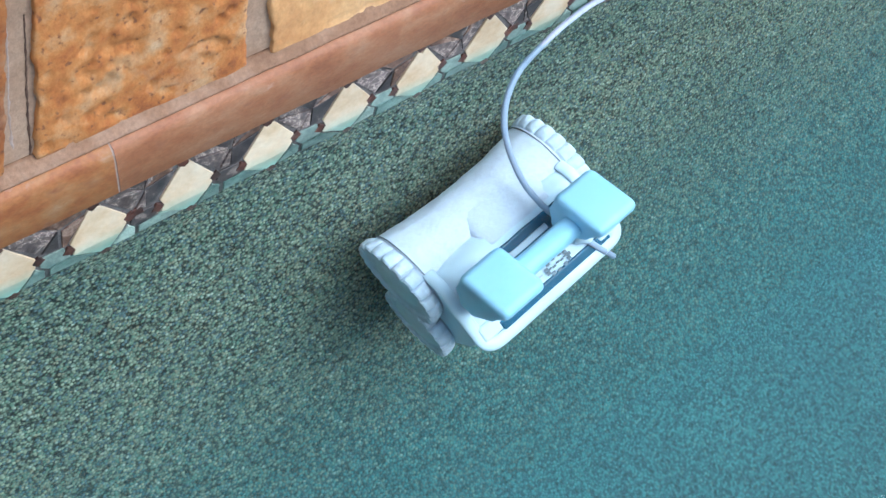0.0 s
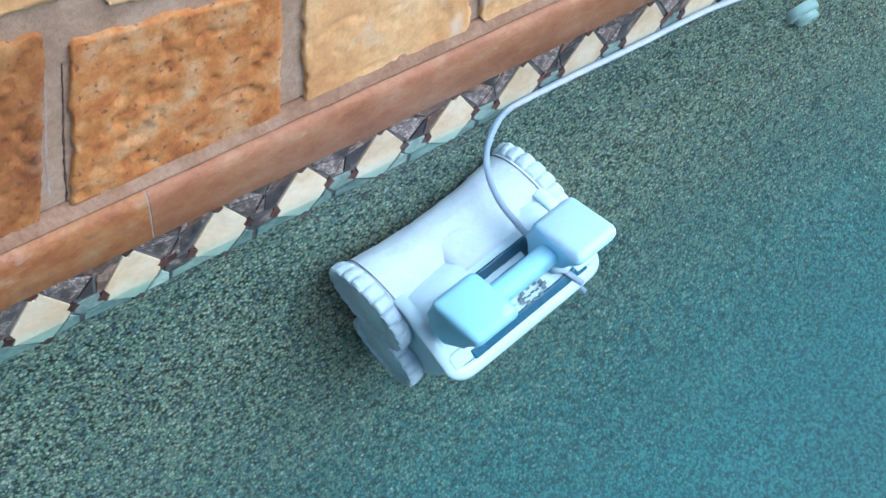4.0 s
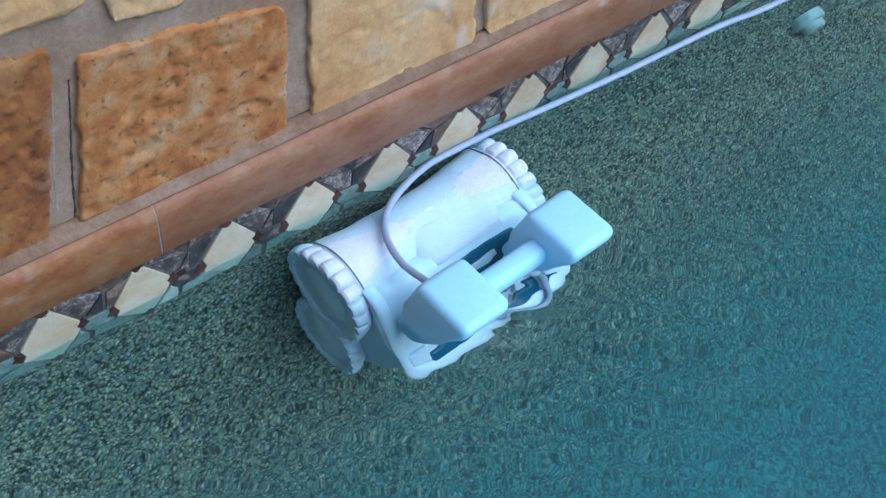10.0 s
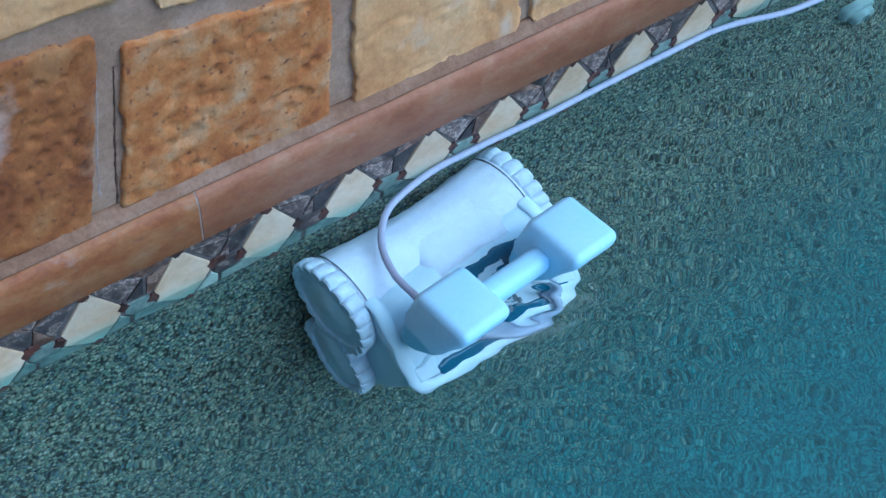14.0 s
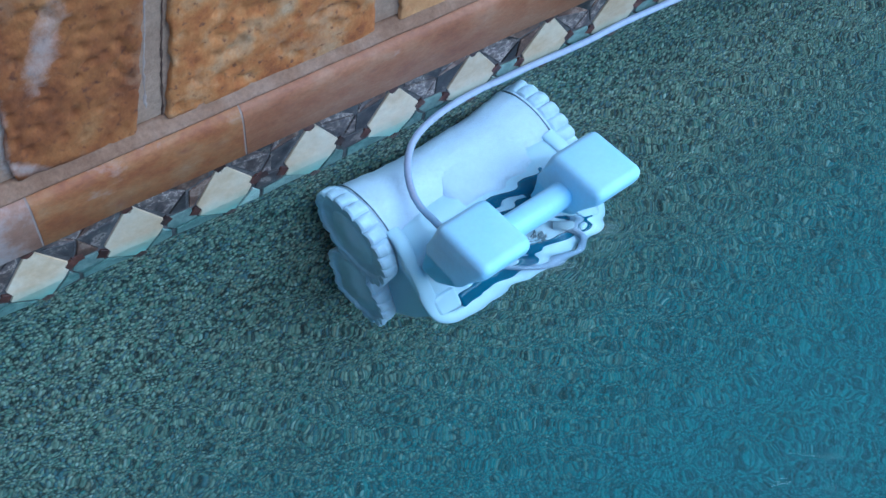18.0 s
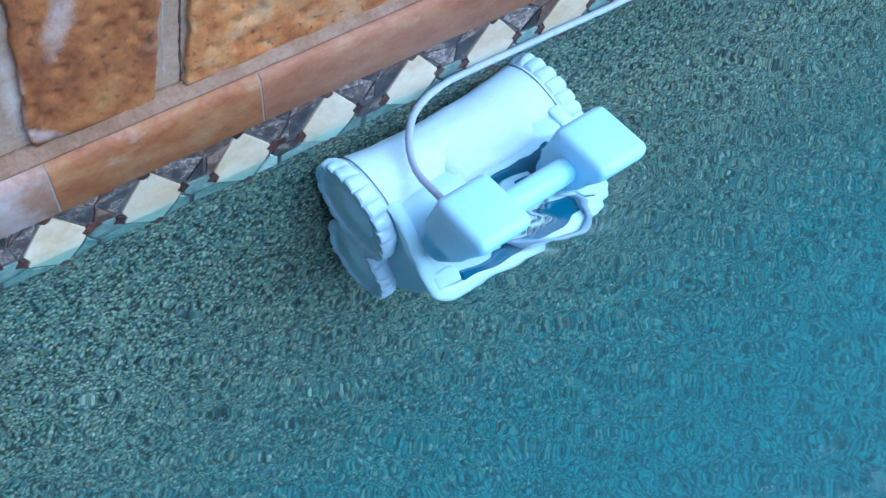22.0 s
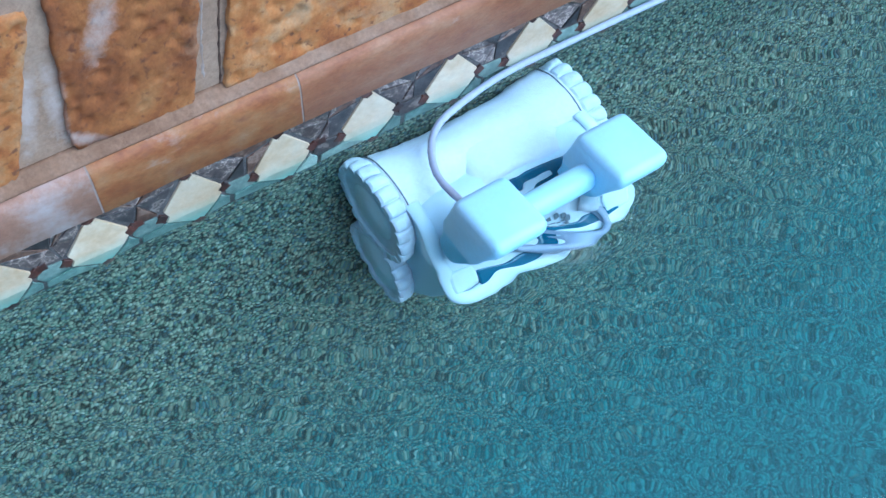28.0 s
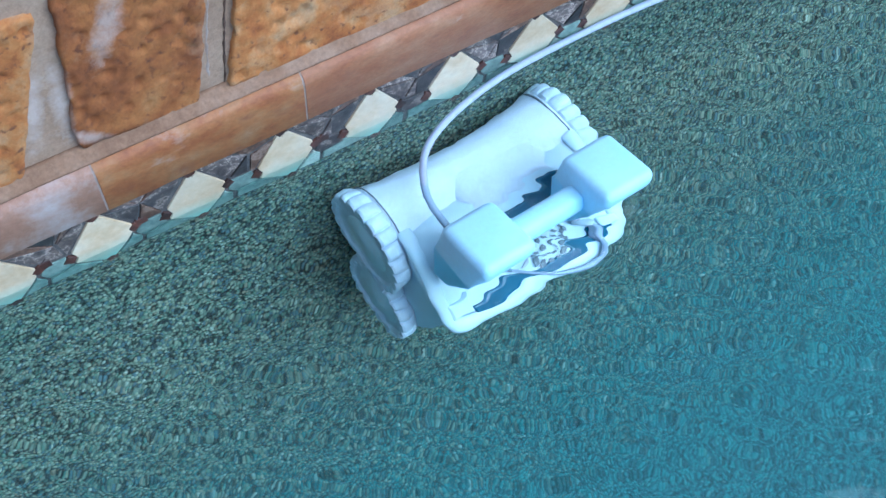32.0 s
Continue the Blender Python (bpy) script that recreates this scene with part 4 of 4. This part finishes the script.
CABLE[3] = [(0.874, -0.311, -0.280), (0.805, -0.230, -0.140), (0.793, -0.159, -0.100), (0.806, -0.095, -0.060), (0.840, -0.052, -0.030), (0.905, -0.012, -0.010), (0.985, -0.012, 0.000), (1.091, -0.012, 0.000), (1.231, -0.012, 0.000), (1.377, -0.012, 0.000), (1.746, -0.052, 0.000)]
CABLE[6] = [(0.764, -0.274, -0.120), (0.731, -0.223, -0.040), (0.707, -0.162, -0.010), (0.712, -0.099, -0.000), (0.739, -0.049, 0.000), (0.790, -0.019, 0.000), (0.867, -0.012, 0.000), (0.978, -0.012, 0.000), (1.185, -0.017, 0.000), (1.413, -0.015, 0.000), (1.533, -0.018, 0.000)]
CABLE[7] = [(0.707, -0.225, -0.010), (0.683, -0.174, 0.005), (0.683, -0.122, 0.010), (0.700, -0.071, 0.010), (0.727, -0.040, 0.005), (0.765, -0.014, 0.000), (0.812, -0.012, 0.000), (0.864, -0.012, -0.000), (0.955, -0.012, 0.000), (1.091, -0.012, 0.000), (1.390, -0.012, 0.000)]
CABLE[8] = [(0.671, -0.244, 0.015), (0.664, -0.186, 0.020), (0.669, -0.129, 0.020), (0.686, -0.078, 0.015), (0.709, -0.051, 0.010), (0.741, -0.029, 0.005), (0.795, -0.012, 0.000), (0.843, -0.012, 0.000), (0.949, -0.014, -0.000), (1.090, -0.012, 0.000), (1.388, -0.012, 0.000)]
CABLE[9] = [(0.550, -0.240, 0.030), (0.540, -0.184, 0.025), (0.552, -0.121, 0.020), (0.587, -0.072, 0.010), (0.652, -0.031, 0.000), (0.728, -0.012, 0.000), (0.854, -0.012, 0.000), (0.977, -0.021, 0.000), (1.176, -0.033, -0.000), (1.396, -0.039, 0.000), (1.521, -0.042, 0.000)]
CABLE[13] = [(0.449, -0.206, 0.000), (0.442, -0.161, 0.005), (0.457, -0.101, 0.000), (0.497, -0.051, 0.000), (0.549, -0.028, 0.000), (0.629, -0.013, -0.000), (0.716, -0.012, 0.000), (0.848, -0.015, 0.000), (1.021, -0.013, 0.000), (1.307, -0.013, 0.000), (1.500, -0.055, 0.000), (1.693, -0.122, 0.000)]
CABLE[19] = [(0.402, -0.204, 0.000), (0.396, -0.146, 0.000), (0.418, -0.089, 0.000), (0.458, -0.046, 0.000), (0.522, -0.022, -0.000), (0.609, -0.012, 0.000), (0.713, -0.012, 0.000), (0.828, -0.015, 0.000), (0.943, -0.012, 0.000), (1.090, -0.021, 0.000), (1.261, -0.042, 0.000)]
CABLE[23] = [(0.365, -0.200, 0.000), (0.362, -0.137, 0.000), (0.386, -0.081, 0.000), (0.431, -0.035, 0.000), (0.502, -0.012, 0.000), (0.585, -0.012, -0.000), (0.691, -0.012, 0.000), (0.821, -0.012, 0.000), (0.965, -0.012, 0.000), (1.111, -0.021, 0.000), (1.282, -0.045, 0.000)]
CABLE[26] = [(0.342, -0.202, 0.000), (0.339, -0.139, 0.000), (0.364, -0.085, 0.000), (0.406, -0.044, 0.000), (0.466, -0.025, 0.000), (0.554, -0.012, 0.000), (0.647, -0.012, 0.000), (0.780, -0.012, -0.000), (0.922, -0.012, 0.000), (1.066, -0.014, 0.000), (1.242, -0.024, 0.000)]
CABLE[32] = [(0.316, -0.218, -0.030), (0.311, -0.160, -0.010), (0.334, -0.106, 0.000), (0.371, -0.072, 0.000), (0.435, -0.045, 0.000), (0.525, -0.024, 0.000), (0.619, -0.016, 0.000), (0.736, -0.013, 0.000), (0.853, -0.015, 0.000), (1.018, -0.026, 0.000), (1.188, -0.037, 0.000)]


def glide(keys, t):
    """The row at t seconds, on a straight line between its neighbours."""
    for a, b in zip(keys, keys[1:]):
        if a[0] <= t <= b[0]:
            f = (t - a[0]) / (b[0] - a[0])
            return [p + (q - p) * f for p, q in zip(a[1:], b[1:])]
    return list(keys[-1][1:])


def cable_line(t):
    """A smooth line through the cable's resting points at t, from the robot outwards, in equal steps."""
    times = sorted(CABLE)
    a = max(s for s in times if s <= t)
    b = min((s for s in times if s > t), default=a)
    f = 0 if a == b else (t - a) / (b - a)

    def at(s, move):
        pts = [Vector(p) for p in CABLE[s]][:11]
        here, then = Vector(glide(ROBOT, t)[:3]), Vector(glide(ROBOT, s)[:3])
        pts = [p + (here - then) * max(0, 1 - i / 4) for i, p in enumerate(pts)]
        way = (pts[-1] - pts[-3]).normalized()
        way = Vector((1, way.y * 0.4, 0)).normalized()
        return pts + [pts[-1] + way * 0.3 * k for k in range(1, 7)]

    pts = [p.lerp(q, f) for p, q in zip(at(a, t), at(b, t))]
    pts.insert(0, pts[0] + (pts[0] - pts[1]).normalized() * 0.04)
    fine = []
    for i in range(len(pts) - 1):
        p0, p1, p2, p3 = pts[max(i - 1, 0)], pts[i], pts[i + 1], pts[min(i + 2, len(pts) - 1)]
        for k in range(10):
            s = k / 10
            fine.append(0.5 * (2 * p1 + (p2 - p0) * s + (2 * p0 - 5 * p1 + 4 * p2 - p3) * s * s + (3 * p1 - p0 - 3 * p2 + p3) * s ** 3))
    for p in fine:
        p.y = min(p.y, -0.012)
    line, need = [fine[0]], LINK
    for p, q in zip(fine, fine[1:]):
        d = (q - p).length
        while d >= need:
            p = p.lerp(q, need / d)
            d -= need
            line.append(p)
            need = LINK
        need -= d
    return line


def motions():
    walk(robot, [(t, pose(row[0] + 0.005, *row[1:])) for t, *row in ROBOT])
    swing = [(0, 88), (6.5, 86), (8, 40), (9, 5), (12, 0), (32, 0)]
    walk(tail, [(t, Matrix.Translation(GLAND) @ Matrix.Rotation(radians(a), 4, "X")) for t, a in swing])
    walk(water, [(0, pose(0, 0, 0)), (32, pose(WATER_DRIFT, 0, 0))])
    lines = {t: cable_line(t) for t in [row[0] for row in ROBOT]}
    for k, ob in enumerate(cable_lengths):
        rows = []
        for t, line in lines.items():
            p, q = line[k], line[k + 1]
            rows.append((t, Matrix.Translation((p + q) / 2) @ (q - p).to_track_quat("X", "Z").to_matrix().to_4x4()))
        walk(ob, rows)


WATER_DRIFT = 6.0
motions()
